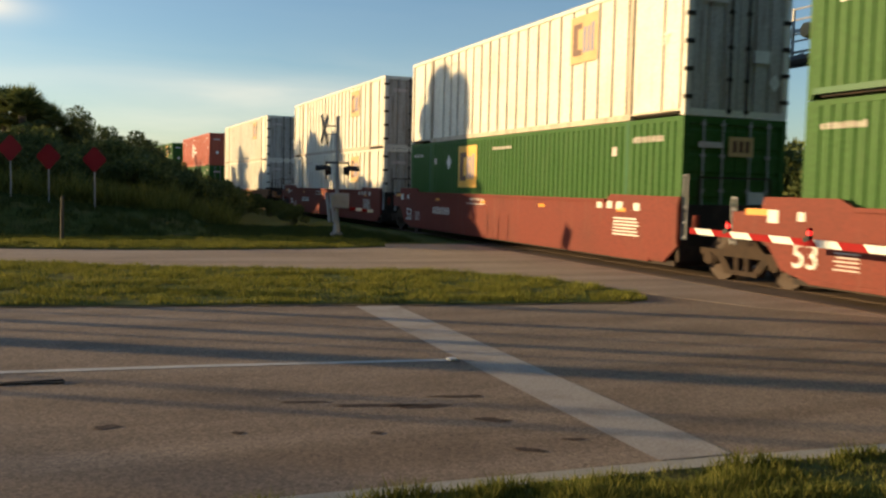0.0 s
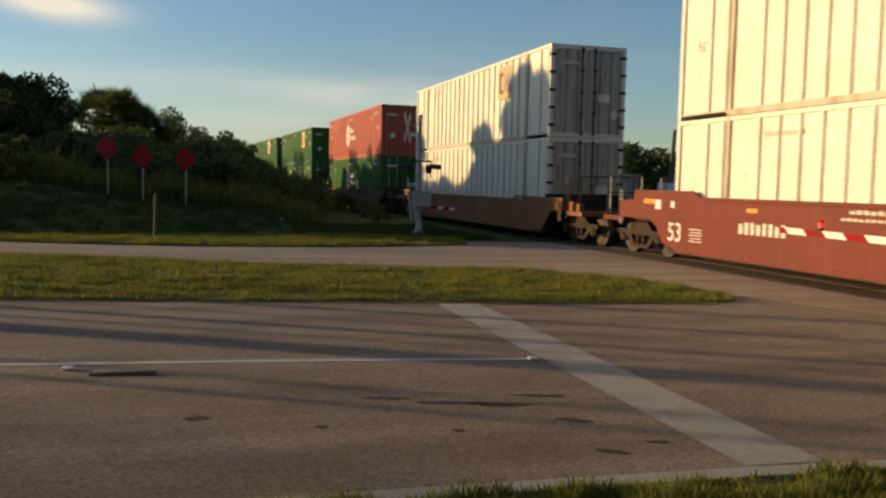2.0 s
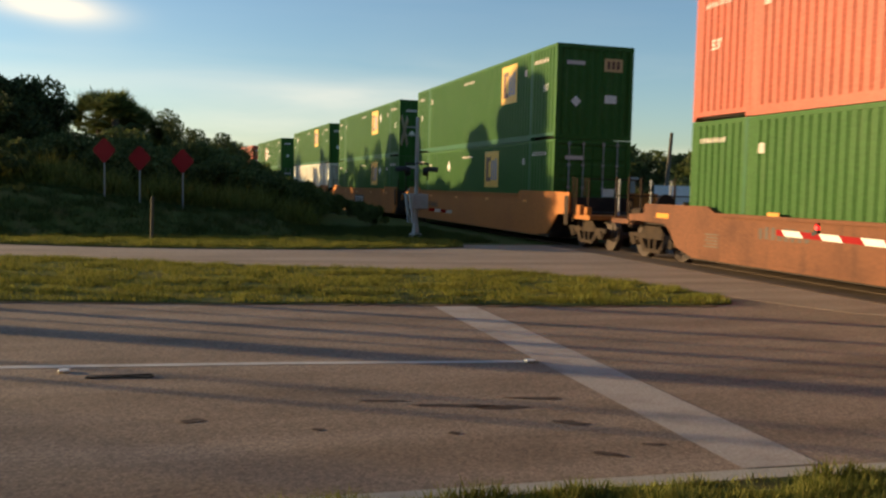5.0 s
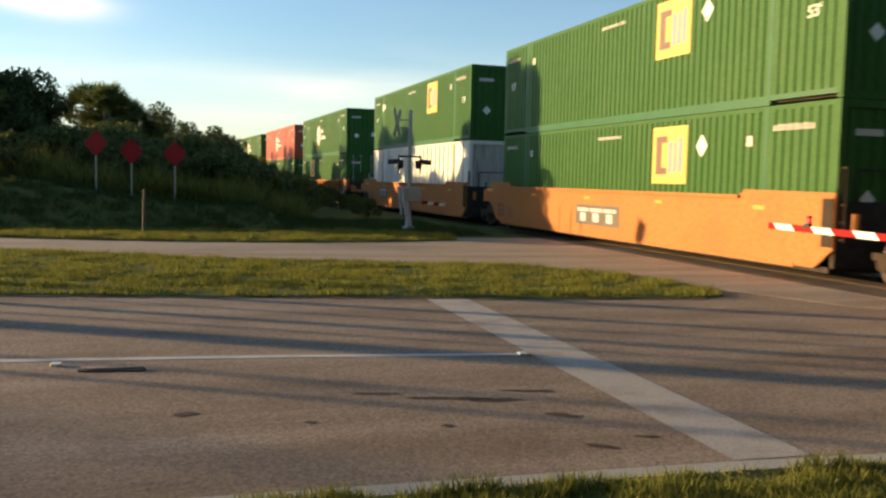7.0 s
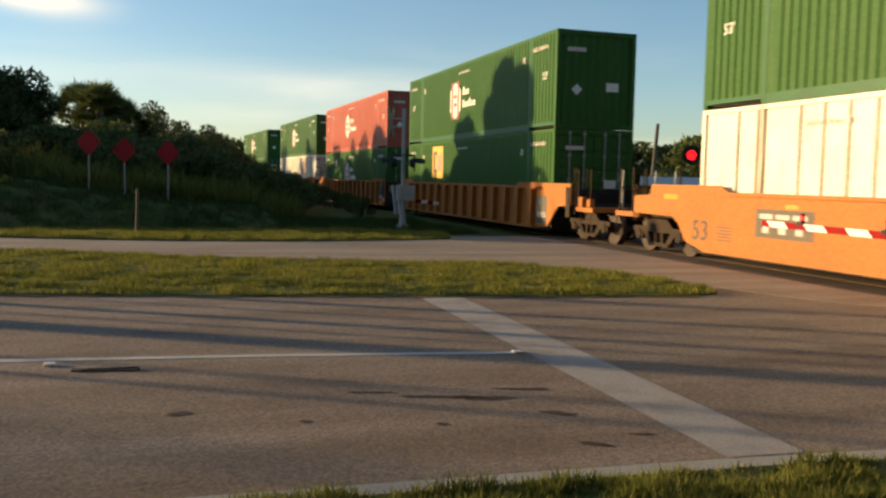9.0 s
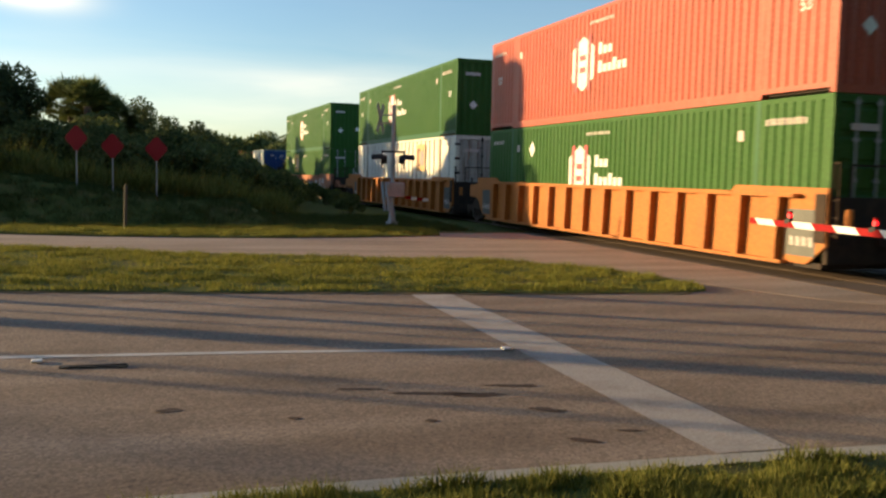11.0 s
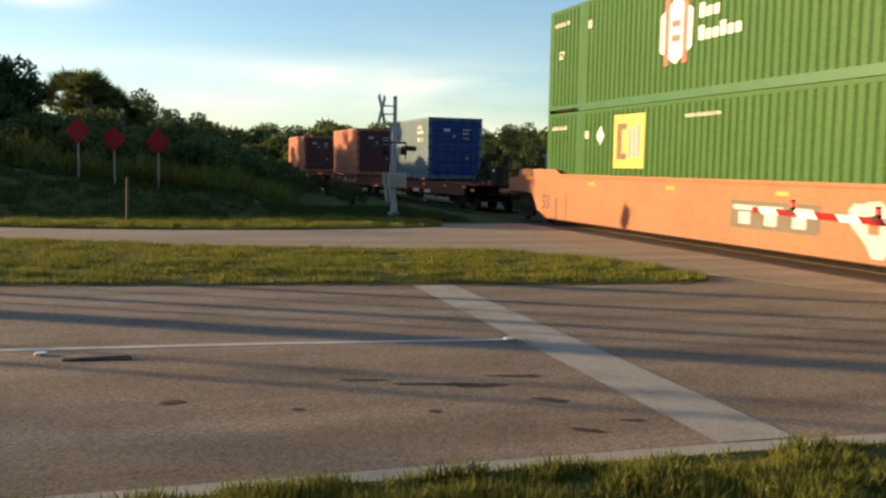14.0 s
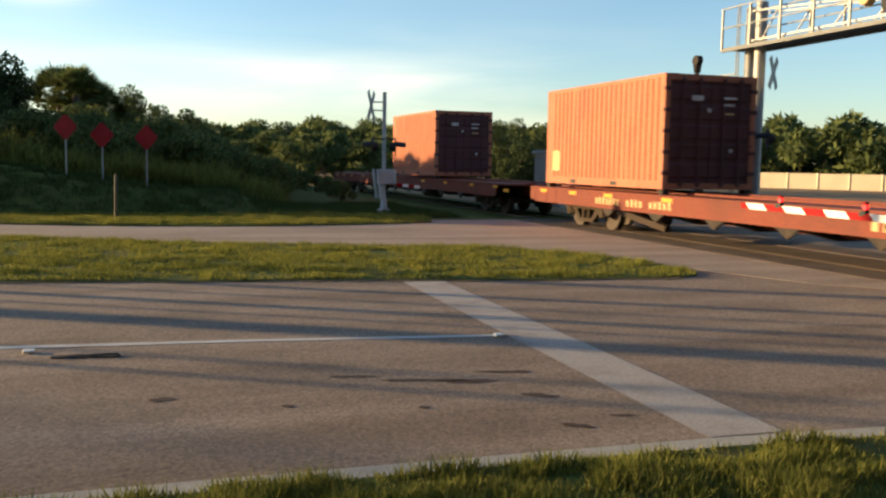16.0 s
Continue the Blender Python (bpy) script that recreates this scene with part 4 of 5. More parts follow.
            plate("notice", length - 2.58, length - 2.4, h * 0.74, h * 0.81, xm, GRAFFITI, c)
        else:
            code_bars(c, length - 3.2, h - 0.42, xm, 9, 0.13, 0.09, GRAFFITI)
    else:
        for x0, z0, wd, hh in ((-0.55, 2.0, 0.3, 0.12), (0.3, 2.05, 0.36, 0.05), (0.3, 1.9, 0.3, 0.05), (0.35, 1.7, 0.24, 0.05), (-0.12, 1.75, 0.09, 0.09), (0.5, 0.85, 0.08, 0.08)):
            end_plate("notice", x0, x0 + wd, z0, z0 + hh, -0.036, GRAFFITI if wd < 0.1 or wd > 0.25 else MARK_FADED, c)
        if stripe is True:
            code_bars(c, 1.55, h - 0.4, xm, 4, 0.16, 0.14)
            code_bars(c, 1.55, h - 0.62, xm, 7, 0.13, 0.12)
        for y in (length * 0.36, length * 0.72):
            plate("fork_pocket", y - 0.16, y + 0.16, 0.03, 0.13, xm, BLACK, c)
        for k in range(4):
            x, y = (xo + 0.03, -xo - 0.21)[k % 2], (0.02, length - 0.2)[k // 2]
            part("deck_lock", box(fresh(), x, x + 0.18, y, y + 0.18, -0.12, 0.0), STEEL_DARK, c)
    if stripe:
        plate("tall_stripe", length - 0.85, length - 0.42, 0.35, h - 0.2 if stripe is True else h * 0.35, xm, MARK_WHITE if stripe is True else MARK_FADED, c, "tall pale stripe of lettering")
    if stripe is True:
        plate("sticker", 1.25, 1.45, h - 1.02, h - 0.86, xm, MARK_WHITE, c)
        plate("sticker", 0.75, 0.95, h - 1.02, h - 0.86, xm, AMBER, c)
    RIDING.append((c, s, floor, 0.0))
    return c


# ---------------------------------------------------------------- cars
def wheelset(parent, y, name="wheelset"):
    bm = fresh()
    for sg in (-1, 1):
        x = sg * 0.72
        tube(bm, (x - 0.065, 0, 0), (x + 0.065, 0, 0), 0.42, 0.42, 22)
        tube(bm, (x - sg * 0.10, 0, 0), (x - sg * 0.065, 0, 0), 0.445, 0.445, 22)
        tube(bm, (x + sg * 0.065, 0, 0), (x + sg * 0.085, 0, 0), 0.30, 0.13, 14)
    tube(bm, (-1.05, 0, 0), (1.05, 0, 0), 0.085, None, 10)
    for sg in (-1, 1):
        for k in range(3):
            a = k * math.tau / 3
            tube(bm, (sg * 1.04, 0.05 * math.cos(a), 0.05 * math.sin(a)), (sg * 1.08, 0.05 * math.cos(a), 0.05 * math.sin(a)), 0.018, None, 6)
    ob = part(name, bm, WHEEL, parent)
    ob.location = (0, y, 0.428)
    return ob


def truck(car, y):
    """A two-axle truck: side frames, bolster, springs, wheels."""
    ax = 0.89
    for sg in (-1, 1):
        bm = fresh()
        x = sg * 1.02
        box(bm, x - 0.06, x + 0.06, -ax - 0.30, ax + 0.30, 0.50, 0.62)
        prism(bm, [(-0.62, 0.60), (-0.35, 0.82), (0.35, 0.82), (0.62, 0.60)], x - 0.06, x + 0.06)
        prism(bm, [(-0.75, 0.52), (-0.52, 0.52), (-0.30, 0.26), (-0.45, 0.20)], x - 0.055, x + 0.055)
        prism(bm, [(0.75, 0.52), (0.45, 0.20), (0.30, 0.26), (0.52, 0.52)], x - 0.055, x + 0.055)
        box(bm, x - 0.08, x + 0.08, -0.45, 0.45, 0.17, 0.26)
        for e in (-1, 1):
            tube(bm, (x - 0.1, e * ax, 0.428), (x + 0.1 + 0.03, e * ax, 0.428), 0.12, 0.12, 12)
            prism(bm, [(e * ax - 0.2, 0.52), (e * ax + 0.2, 0.52), (e * ax + 0.16, 0.34), (e * ax - 0.16, 0.34)], x - 0.07, x + 0.07)
            tube(bm, (x, e * 0.14, 0.25), (x, e * 0.14, 0.5), 0.085, None, 9)
        for v in bm.verts:
            v.co.y += y
        part("side_frame", bm, STEEL_RUST, car)
    bm = box(fresh(), -1.0, 1.0, y - 0.2, y + 0.2, 0.45, 0.72)
    part("bolster", bm, STEEL_DARK, car)
    for e in (-1, 1):
        WHEELS.append(wheelset(car, y + e * ax))


WHEELS = []
CARS = []
LEN = 16.15


def amber_dots(car, x, spots, z=1.22):
    for y in spots:
        plate("reflector", y - 0.17, y + 0.17, z - 0.04, z + 0.04, x, AMBER, car)


def well_car(label, s, paint, near_end, far_end, ribbed=False, marks="white", number=True, plate_word=None, graffiti=False, light_marks=True, truck_far=True, truck_near=False, top=1.46):
    """One unit of a container well car. near_end, far_end: how far its sill runs past the container."""
    car = thing("well_car", label, "railway car", group="cars of the train")
    xs = 1.42
    low, hi = 0.27, top + 0.16
    n, f = -near_end, LEN + far_end
    mark = MARK_WHITE if marks == "white" else MARK_BLACK
    outline = [(0.75, low), (LEN - 0.35, low)]
    outline += [(LEN + 0.25, 0.42), (LEN + 0.55, 0.78), (LEN + 0.8, 0.93), (f, 0.96), (f, hi - 0.26), (f - 0.72, hi - 0.22), (f - 0.8, hi + 0.02), (LEN - 0.95, hi + 0.02), (LEN - 1.35, top)]
    outline += [(2.6, top), (2.35, hi), (n, hi - 0.02)]
    if near_end < 0.6:
        outline += [(n, 0.62), (0.3, low)]
    else:
        outline += [(n, 0.98), (-0.7, 0.94), (-0.42, 0.72), (0.05, 0.32)]
    for sg in (-1, 1):
        bm = prism(fresh(), outline, sg * xs - 0.03, sg * xs + 0.03)
        side = part("side_sill", bm, paint, car)
        part("top_chord", box(fresh(), sg * xs - 0.09, sg * xs + 0.05, 2.5, LEN - 1.2, top - 0.02, top + 0.05), paint, side)
        if sg < 0:
            part("bottom_chord", box(fresh(), sg * xs - 0.045, sg * xs + 0.05, 0.8, LEN - 0.4, low - 0.03, low + 0.05), paint, side)
    if ribbed:
        for k in range(14):
            y = 1.05 + k * 1.08
            bm = prism(fresh(), [(y - 0.16, top - 0.03), (y + 0.16, top - 0.03), (y + 0.10, low + 0.03), (y - 0.10, low + 0.03)], -xs - 0.19, -xs - 0.03)
            part("rib", bm, paint, car)
        part("top_flange", box(fresh(), -xs - 0.21, -xs - 0.03, 0.5, LEN - 0.5, top - 0.03, top + 0.03), paint, car)
        part("bottom_flange", box(fresh(), -xs - 0.18, -xs - 0.03, 0.8, LEN - 0.4, low - 0.03, low + 0.03), paint, car)
    # floor, bulkheads and end platforms
    part("well_floor", box(fresh(), -xs + 0.03, xs - 0.03, 0.0, LEN, 0.2, 0.30), STEEL_DARK, car)
    for y, e in ((-0.12, n), (LEN + 0.04, f)):
        part("bulkhead", box(fresh(), -xs + 0.03, xs - 0.03, y, y + 0.08, 0.3, 1.45), STEEL_DARK, car)
        a, b = sorted((y, e))
        part("end_platform", box(fresh(), -1.05, 1.05, a, b, 0.86, 1.02), STEEL_DARK, car)
        part("draft_sill", box(fresh(), -0.3, 0.3, min(a, e) - (0.55 if e == n else 0.0), max(b, e) + (0.55 if e == f else 0.0), 0.62, 0.86), STEEL_DARK, car)
    if far_end > 2:
        part("end_step", box(fresh(), -1.32, 1.32, f, f + 1.15, 0.84, 0.96), paint, car)
        for x, y in ((-1.3, f + 0.3), (-1.3, f + 0.95), (-0.5, f + 1.1), (0.5, f + 1.1), (1.3, f + 0.95)):
            part("end_post", tube(fresh(), (x, y, 0.95), (x, y, 2.04), 0.03, None, 8), STEEL_RUST, car)
        part("end_rail", tube(fresh(), (-1.3, f + 1.0, 1.55), (1.3, f + 1.0, 1.55), 0.02, None, 6), STEEL_RUST, car)
        part("stirrup", tube(tube(tube(fresh(), (-1.3, f + 0.75, 0.9), (-1.3, f + 0.75, 0.4), 0.016, None, 6), (-1.3, f + 1.1, 0.9), (-1.3, f + 1.1, 0.4), 0.016, None, 6), (-1.3, f + 0.75, 0.4), (-1.3, f + 1.1, 0.4), 0.016, None, 6), STEEL_RUST, car)
        part("brake_cylinder", tube(fresh(), (-0.9, f + 0.2, 1.12), (-0.9, f + 0.65, 1.12), 0.13, None, 12), STEEL_RUST, car)
        part("coupler", soften(box(fresh(), -0.16, 0.16, f + 0.9, f + 1.75, 0.66, 0.98), 0.03), STEEL_RUST, car)
    if near_end > 1:
        part("end_step", box(fresh(), -1.32, 1.32, n - 1.1, n, 0.84, 0.96), paint, car)
        for x, y in ((-1.3, n - 0.2), (-1.3, n - 0.95), (-0.4, n - 1.05), (0.6, n - 1.05), (1.3, n - 0.95)):
            part("end_post", tube(fresh(), (x, y, 0.95), (x, y, 2.0), 0.028, None, 8), GREY_PAINT if x > -1 else STEEL_RUST, car)
        part("end_bracket", soften(box(fresh(), -1.36, -1.2, n - 0.55, n - 0.3, 0.96, 1.25), 0.02), paint, car)
        part("end_bracket", soften(box(fresh(), -1.36, -1.2, n - 1.0, n - 0.8, 0.96, 1.2), 0.02), paint, car)
        part("coupler", soften(box(fresh(), -0.16, 0.16, n - 1.6, n - 0.9, 0.66, 0.98), 0.03), STEEL_RUST, car)
    # ladder and grab irons at both ends
    for y, rise in ((n - 0.14, 0.42), (f + 0.02, 0.0)):
        bm = fresh()
        for dy in (0, 0.12):
            tube(bm, (-xs + 0.06, y + dy, 0.75), (-xs + 0.06, y + dy, hi + rise), 0.016, None, 6)
        for z in (0.8, 1.1, 1.4, hi + rise - 0.01):
            tube(bm, (-xs + 0.06, y, z), (-xs + 0.06, y + 0.12, z), 0.014, None, 6)
        part("ladder", bm, STEEL_RUST if marks == "dark" else GREY_PAINT, car)
    bm = fresh()
    for x in (-0.9, 0.9):
        tube(bm, (x, n + 0.1, 1.0), (x, n + 0.1, 2.0), 0.02, None, 6)
    tube(bm, (-0.9, n + 0.1, 2.0), (0.9, n + 0.1, 2.0), 0.02, None, 6)
    part("handrail", bm, STEEL_RUST, car)
    part("end_stiffener", box(fresh(), -xs - 0.05, -xs - 0.03, n + 0.02, n + 0.28, 0.66, hi - 0.12), STEEL_RUST if marks == "dark" else paint, car)
    part("uncoupling_lever", soften(box(fresh(), -1.22, -1.12, n - 0.26, n - 0.14, 0.95, 1.25), 0.02), paint, car)
    bm = tube(fresh(), (-0.45, f - 0.1, 1.35), (-0.45, f - 0.02, 1.35), 0.26, None, 18)
    part("brake_wheel", bm, STEEL_DARK, car)
    if truck_far:
        truck(car, LEN + (1.65 if far_end < 2 else 1.95))
    if truck_near:
        truck(car, -1.95)
    # markings
    xm = -xs - 0.031
    if number:
        lettering("53", 0.6, LEN - 0.3 if not ribbed else 1.0, 0.67, xm - (0.17 if ribbed else 0.003), mark, car)
    if not ribbed:
        amber_dots(car, xm, (1.9, 5.6, 9.3, 13.0), 1.28)
        if not plate_word:
            code_bars(car, 13.4, 0.92, xm, 8, 0.19, 0.24, mark)
        dm = GRAFFITI if marks == "white" else PLATE_DARK
        for k in range(5):
            plate("data_line", 14.75, 15.25 - 0.06 * (k % 2), 0.52 + k * 0.065, 0.545 + k * 0.065, xm, dm, car)
    if ribbed:
        for y0, y1 in ((0.1, 0.85), (15.55, 16.35)):
            pl = plate("unit_panel", y0, y1, 0.4, 1.22, xm, PLATE_GREY, car, "dark grey panel with pale bars")
            for k in range(4):
                plate("panel_bar", y1 - 0.12 - 0.16 * k - 0.07, y1 - 0.12 - 0.16 * k, 0.58, 0.74, xm - 0.005, GRAFFITI, pl)
    else:
        plate("reflector", 16.75, 17.3, top - 0.14, top - 0.03, xm, AMBER, car)
    if marks == "white":
        code_bars(car, 2.9, 1.38, xm, 3, 0.42, 0.16, MARK_WHITE)
        plate("notice", 1.9, 2.1, 1.28, 1.44, xm, MARK_WHITE, car)
        plate("notice", 1.2, 1.42, 1.28, 1.44, xm, MARK_WHITE, car)
        for k in range(6):
            plate("data_line", 1.3 - 0.05 * (k % 3), 2.2, 1.08 - k * 0.07, 1.11 - k * 0.07, xm, MARK_WHITE, car)
        code_bars(car, 10.3, 1.35, xm, 7, 0.16, 0.07, MARK_WHITE)
        code_bars(car, 10.5, 1.22, xm, 10, 0.14, 0.05, MARK_WHITE)
        plate("notice", 16.5, 16.75, 1.2, 1.42, xm, MARK_WHITE, car)
        plate("notice", 15.9, 16.05, 1.25, 1.4, xm, MARK_WHITE, car)
    if plate_word:
        y, z, w = plate_word
        p = plate("name_plate", y - w / 2, y + w / 2, z - 0.27, z + 0.27, xm, PLATE_DARK, car, "dark plate with pale blocks")
        for k in range(3):
            yy = y + w / 2 - 0.12 - k * (w - 0.2) / 3
            ww = (w - 0.2) / 3 - 0.1
            plate("plate_bar", yy - ww, yy, z + 0.09, z + 0.18, xm - 0.005, GRAFFITI, p)
            plate("plate_bar", yy - ww * 0.75, yy - ww * 0.25, z - 0.18, z + 0.05, xm - 0.005, GRAFFITI, p)
    if graffiti:
        # pale strokes, no letters
        bm = fresh()
        for y0, y1, lean in ((3.85, 3.05, 0.25), (2.95, 2.0, -0.12), (1.9, 0.85, 0.1)):
            ring = []
            for k in range(14):
                q = k / 14 * math.tau
                w = 1 + 0.22 * math.sin(3 * q + y0 * 5)
                ring.append(((y0 + y1) / 2 + (y0 - y1) / 2 * math.cos(q) * w + lean * math.sin(q) * 0.6, 0.82 + 0.46 * math.sin(q) * w))
            prism(bm, ring, xm - 0.004, xm)
        part("graffiti", bm, GRAFFITI, car, "chalky pale spray-painted blobs")
        for y, z, w, hh in ((3.4, 0.85, 0.12, 0.3), (2.45, 0.75, 0.3, 0.1), (1.35, 0.85, 0.28, 0.34), (2.6, 1.05, 0.16, 0.12)):
            plate("graffiti_bar", y - w, y + w, z - hh / 2, z + hh / 2, xm - 0.005, PINK_CAR, car)
    RIDING.append((car, s, 0.0, 0.0))
    return car


def flat_car(label, s, length, hitch=False, word=True):
    """A long flat car with fishbelly sills, cross-bearers and two trucks; its near end at y = 0."""
    car = thing("flat_car", label, "railway car", group="cars of the train")
    L, xs = length, 1.40
    for sg in (-1, 1):
        bm = prism(fresh(), [(1.15, 0.68), (1.5, 0.60), (L - 0.5, 0.60), (L, 0.68), (L, 0.99), (1.15, 0.99)], sg * xs - 0.03, sg * xs + 0.03)
        part("side_sill", bm, FLAT_CAR, car)
    part("deck", box(fresh(), -xs - 0.05, xs + 0.05, 0.0, L, 0.99, 1.03), FLAT_CAR, car, "rusty red steel deck")
    part("center_sill", prism(fresh(), [(0.6, 0.62), (4.5, 0.60), (6.5, 0.42), (L - 6.5, 0.42), (L - 4.5, 0.60), (L - 0.6, 0.62), (L - 0.6, 0.96), (0.6, 0.96)], -0.3, 0.3), FLAT_CAR, car)
    for k in range(9):
        y = 4.6 + k * (L - 9.2) / 8
        bm = fresh()
        a = [bm.verts.new(p) for p in ((-xs, y - 0.09, 0.62), (xs, y - 0.09, 0.62), (0.35, y - 0.09, 0.36), (-0.35, y - 0.09, 0.36))]
        b = [bm.verts.new(p) for p in ((-xs, y + 0.09, 0.62), (xs, y + 0.09, 0.62), (0.35, y + 0.09, 0.36), (-0.35, y + 0.09, 0.36))]
        bm.faces.new(a), bm.faces.new(b[::-1])
        for j in range(4):
            bm.faces.new((a[j], b[j], b[(j + 1) % 4], a[(j + 1) % 4]))
        part("cross_bearer", bm, STEEL_DARK, car)
        part("gusset", prism(fresh(), [(y - 0.36, 0.62), (y + 0.36, 0.62), (y, 0.40)], -xs - 0.02, -xs + 0.04), STEEL_DARK, car)
        part("end_sill", prism(fresh(), [(-0.1, 0.66), (0.75, 0.62), (0.75, 0.90), (-0.1, 0.90)], sg * xs - 0.03, sg * xs + 0.03), TAN_CAR, car, "rusty tan end sill")
    part("reflector", box(fresh(), -xs - 0.035, -xs - 0.03, 0.1, 0.5, 0.78, 0.88), AMBER, car)
    for y in (2.8, L - 2.8):
        truck(car, y)
    for y0, y1 in ((-0.75, 0.0), (L, L + 0.75)):
        part("coupler", soften(box(fresh(), -0.17, 0.17, y0, y1, 0.64, 0.96), 0.03), STEEL_RUST, car)
    part("air_tank", tube(fresh(), (-0.85, 8.6, 0.45), (-0.85, 10.3, 0.45), 0.2, None, 14), STEEL_RUST, car)
    part("brake_beam", bar(fresh(), (-1.25, L - 7.0, 0.28), (-1.25, L - 4.9, 0.55), 0.14), STEEL_RUST, car)
    for y in (L - 0.9, L - 2.7, L - 4.6, L - 7.2, 1.2, 3.4, 6.2, 9.0):
        if 0 < y < L:
            plate("reflector", y - 0.2, y + 0.2, 0.88, 0.97, -xs - 0.031, AMBER, car)
    if word:
        for base, n, w in ((L - 4.0, 7, 0.17), (L - 5.5, 4, 0.19), (L - 6.5, 5, 0.19), (13.4, 3, 0.24), (12.2, 4, 0.24)):
            code_bars(car, base, 0.79, -xs - 0.031, n, w, 0.17, MARK_FADED)
    bm = fresh()
    for x in (-0.5, 0.5):
        box(bm, x - 0.09, x + 0.09, 0.3, L - 0.3, 1.03, 1.075)
    part("deck_runner", bm, FLAT_CAR, car)
    if hitch:
        bm = fresh()
        for x in (-0.9, -0.1):
            bar(bm, (x, 1.5, 1.08), (x, 0.32, 2.1), 0.1)
            bar(bm, (x, 0.32, 1.03), (x, 0.32, 2.12), 0.07)
            bar(bm, (x, 1.0, 1.5), (x, 0.32, 1.5), 0.05)
        bar(bm, (-0.9, 0.32, 2.08), (-0.1, 0.32, 2.08), 0.08)
        part("trailer_hitch", bm, STEEL_RUST, car, "raised rusty steel trailer hitch")
        part("hitch_plate", soften(box(fresh(), -0.75, -0.4, -0.25, 0.2, 1.05, 1.72), 0.04), STEEL_DARK, car)
        plate("notice", -0.1, 0.05, 1.5, 1.6, -0.752, MARK_WHITE, car)
        bm = fresh()
        for x in (-1.2, -0.5, 0.5, 1.2):
            tube(bm, (x, 0.1, 1.0), (x, 0.1, 2.0), 0.03, None, 8)
        tube(bm, (-1.2, 0.1, 1.55), (1.2, 0.1, 1.55), 0.02, None, 6)
        part("end_rail", bm, STEEL_RUST, car)
    RIDING.append((car, s, 0.0, 0.0))
    return car


LOWER, UPPER = 0.34, 3.235


def train():
    W = dict(side=WHITE, door_mat=WHITE_DOOR_SHADED, mode="post", rail_mat=WHITE_POST, logo="faded")
    G = dict(side=GREEN, rail_mat=GREEN_RAIL)
    red = "red-brown well car with white stencils, under stacked containers"
    yel = "orange-yellow well car with grimy trucks, under stacked containers"
    rib = "orange-yellow well car with ribbed sides, under stacked containers"
    gl, wl_, ol = "green corrugated freight container", "rust-streaked white freight container with side posts", "orange corrugated freight container"
    # three red-brown units
    well_car(red, -4.65, RED_CAR, 0.15, 1.5)
    container(gl + " in a red-brown car", s=-4.65, floor=LOWER, logo_at=6, **G)
    container(gl + " on top of another", s=-4.65, floor=UPPER, **G)
    well_car(red, 14.75, RED_CAR, 0.15, 1.5)
    container(gl + " with a yellow logo panel", s=14.75, floor=LOWER, logo="square", logo_at=10.9, diamond=12.45, doors=True, end_logo=True, **G)
    container(wl_ + " and dark hinges", s=14.75, floor=UPPER, logo_at=4.0, **W)
    well_car(red, 34.2, RED_CAR, 0.15, 2.4)
    container(wl_, s=34.2, floor=LOWER, logo_at=4.1, **W)
    container(wl_ + ", on top of another", s=34.2, floor=UPPER, logo_at=4.15, **W)
    # single rusty cars
    well_car("rusty tan well car under white containers", 57.9, TAN_CAR, 1.5, 2.7, marks="dark", number=False, truck_near=True, top=1.2)
    container(wl_, s=57.9, floor=LOWER, logo_at=-99, **dict(W, logo=None))
    container(wl_ + ", on top of another", s=57.9, floor=UPPER, logo_at=4.1, **W)
    well_car("rusty brown well car under an orange and a green container", 81.6, BROWN_CAR, 1.5, 2.5, marks="dark", number=False, truck_near=True, top=1.2)
    container(gl + " with a white six-sided logo", s=81.6, floor=LOWER, logo="hex", logo_at=9.0, **G)
    container(ol + " with a white six-sided logo", side=ORANGE, s=81.6, floor=UPPER, logo="hex", logo_at=9.25, doors=False)
    # three orange-yellow units
    well_car(yel, 105.35, YELLOW_CAR, 1.5, 1.5, marks="dark", truck_near=True)
    container(gl + " with a yellow logo panel", s=105.35, floor=LOWER, logo="square", logo_at=5.6, diamond=10.9, **G)
    container(gl + " on top of another", s=105.35, floor=UPPER, logo="square", logo_at=4.0, doors=False, end_logo=True, **G)
    well_car("orange-yellow well car with a dark name plate, carrying containers", 125.0, YELLOW_CAR, 0.15, 1.5, marks="dark", plate_word=(8.7, 0.82, 2.5))
    container(gl + " with a yellow logo panel", s=125.0, floor=LOWER, logo="square", logo_at=5.45, diamond=4.15, doors=False, end_logo=True, **G)
    container(gl + " with a yellow logo panel, stacked above", s=125.0, floor=UPPER, logo="square", logo_at=5.5, diamond=4.15, doors=False, end_logo=True, **G)
    well_car(yel, 144.85, YELLOW_CAR, 0.15, 2.5, marks="dark", plate_word=(13.2, 0.95, 1.6))
    container(wl_ + " in an orange-yellow car", s=144.85, floor=LOWER, logo_at=99, doors=False, placard=False, end_logo=True, **dict(W, logo=None))
    container(gl + " with a yellow logo panel", s=144.85, floor=UPPER, logo="square", logo_at=5.1, diamond=14.0, doors=False, end_logo=True, **G)
    # three ribbed units
    well_car(rib, 168.55, YELLOW_CAR, 1.5, 1.5, ribbed=True, marks="dark", number=False, truck_near=True)
    container(gl + " with a yellow logo panel", s=168.55, floor=LOWER, logo="square", logo_at=11.6, **G)
    container(gl + " with a white six-sided logo", s=168.55, floor=UPPER, logo="hex", logo_at=9.4, doors=False, **G)
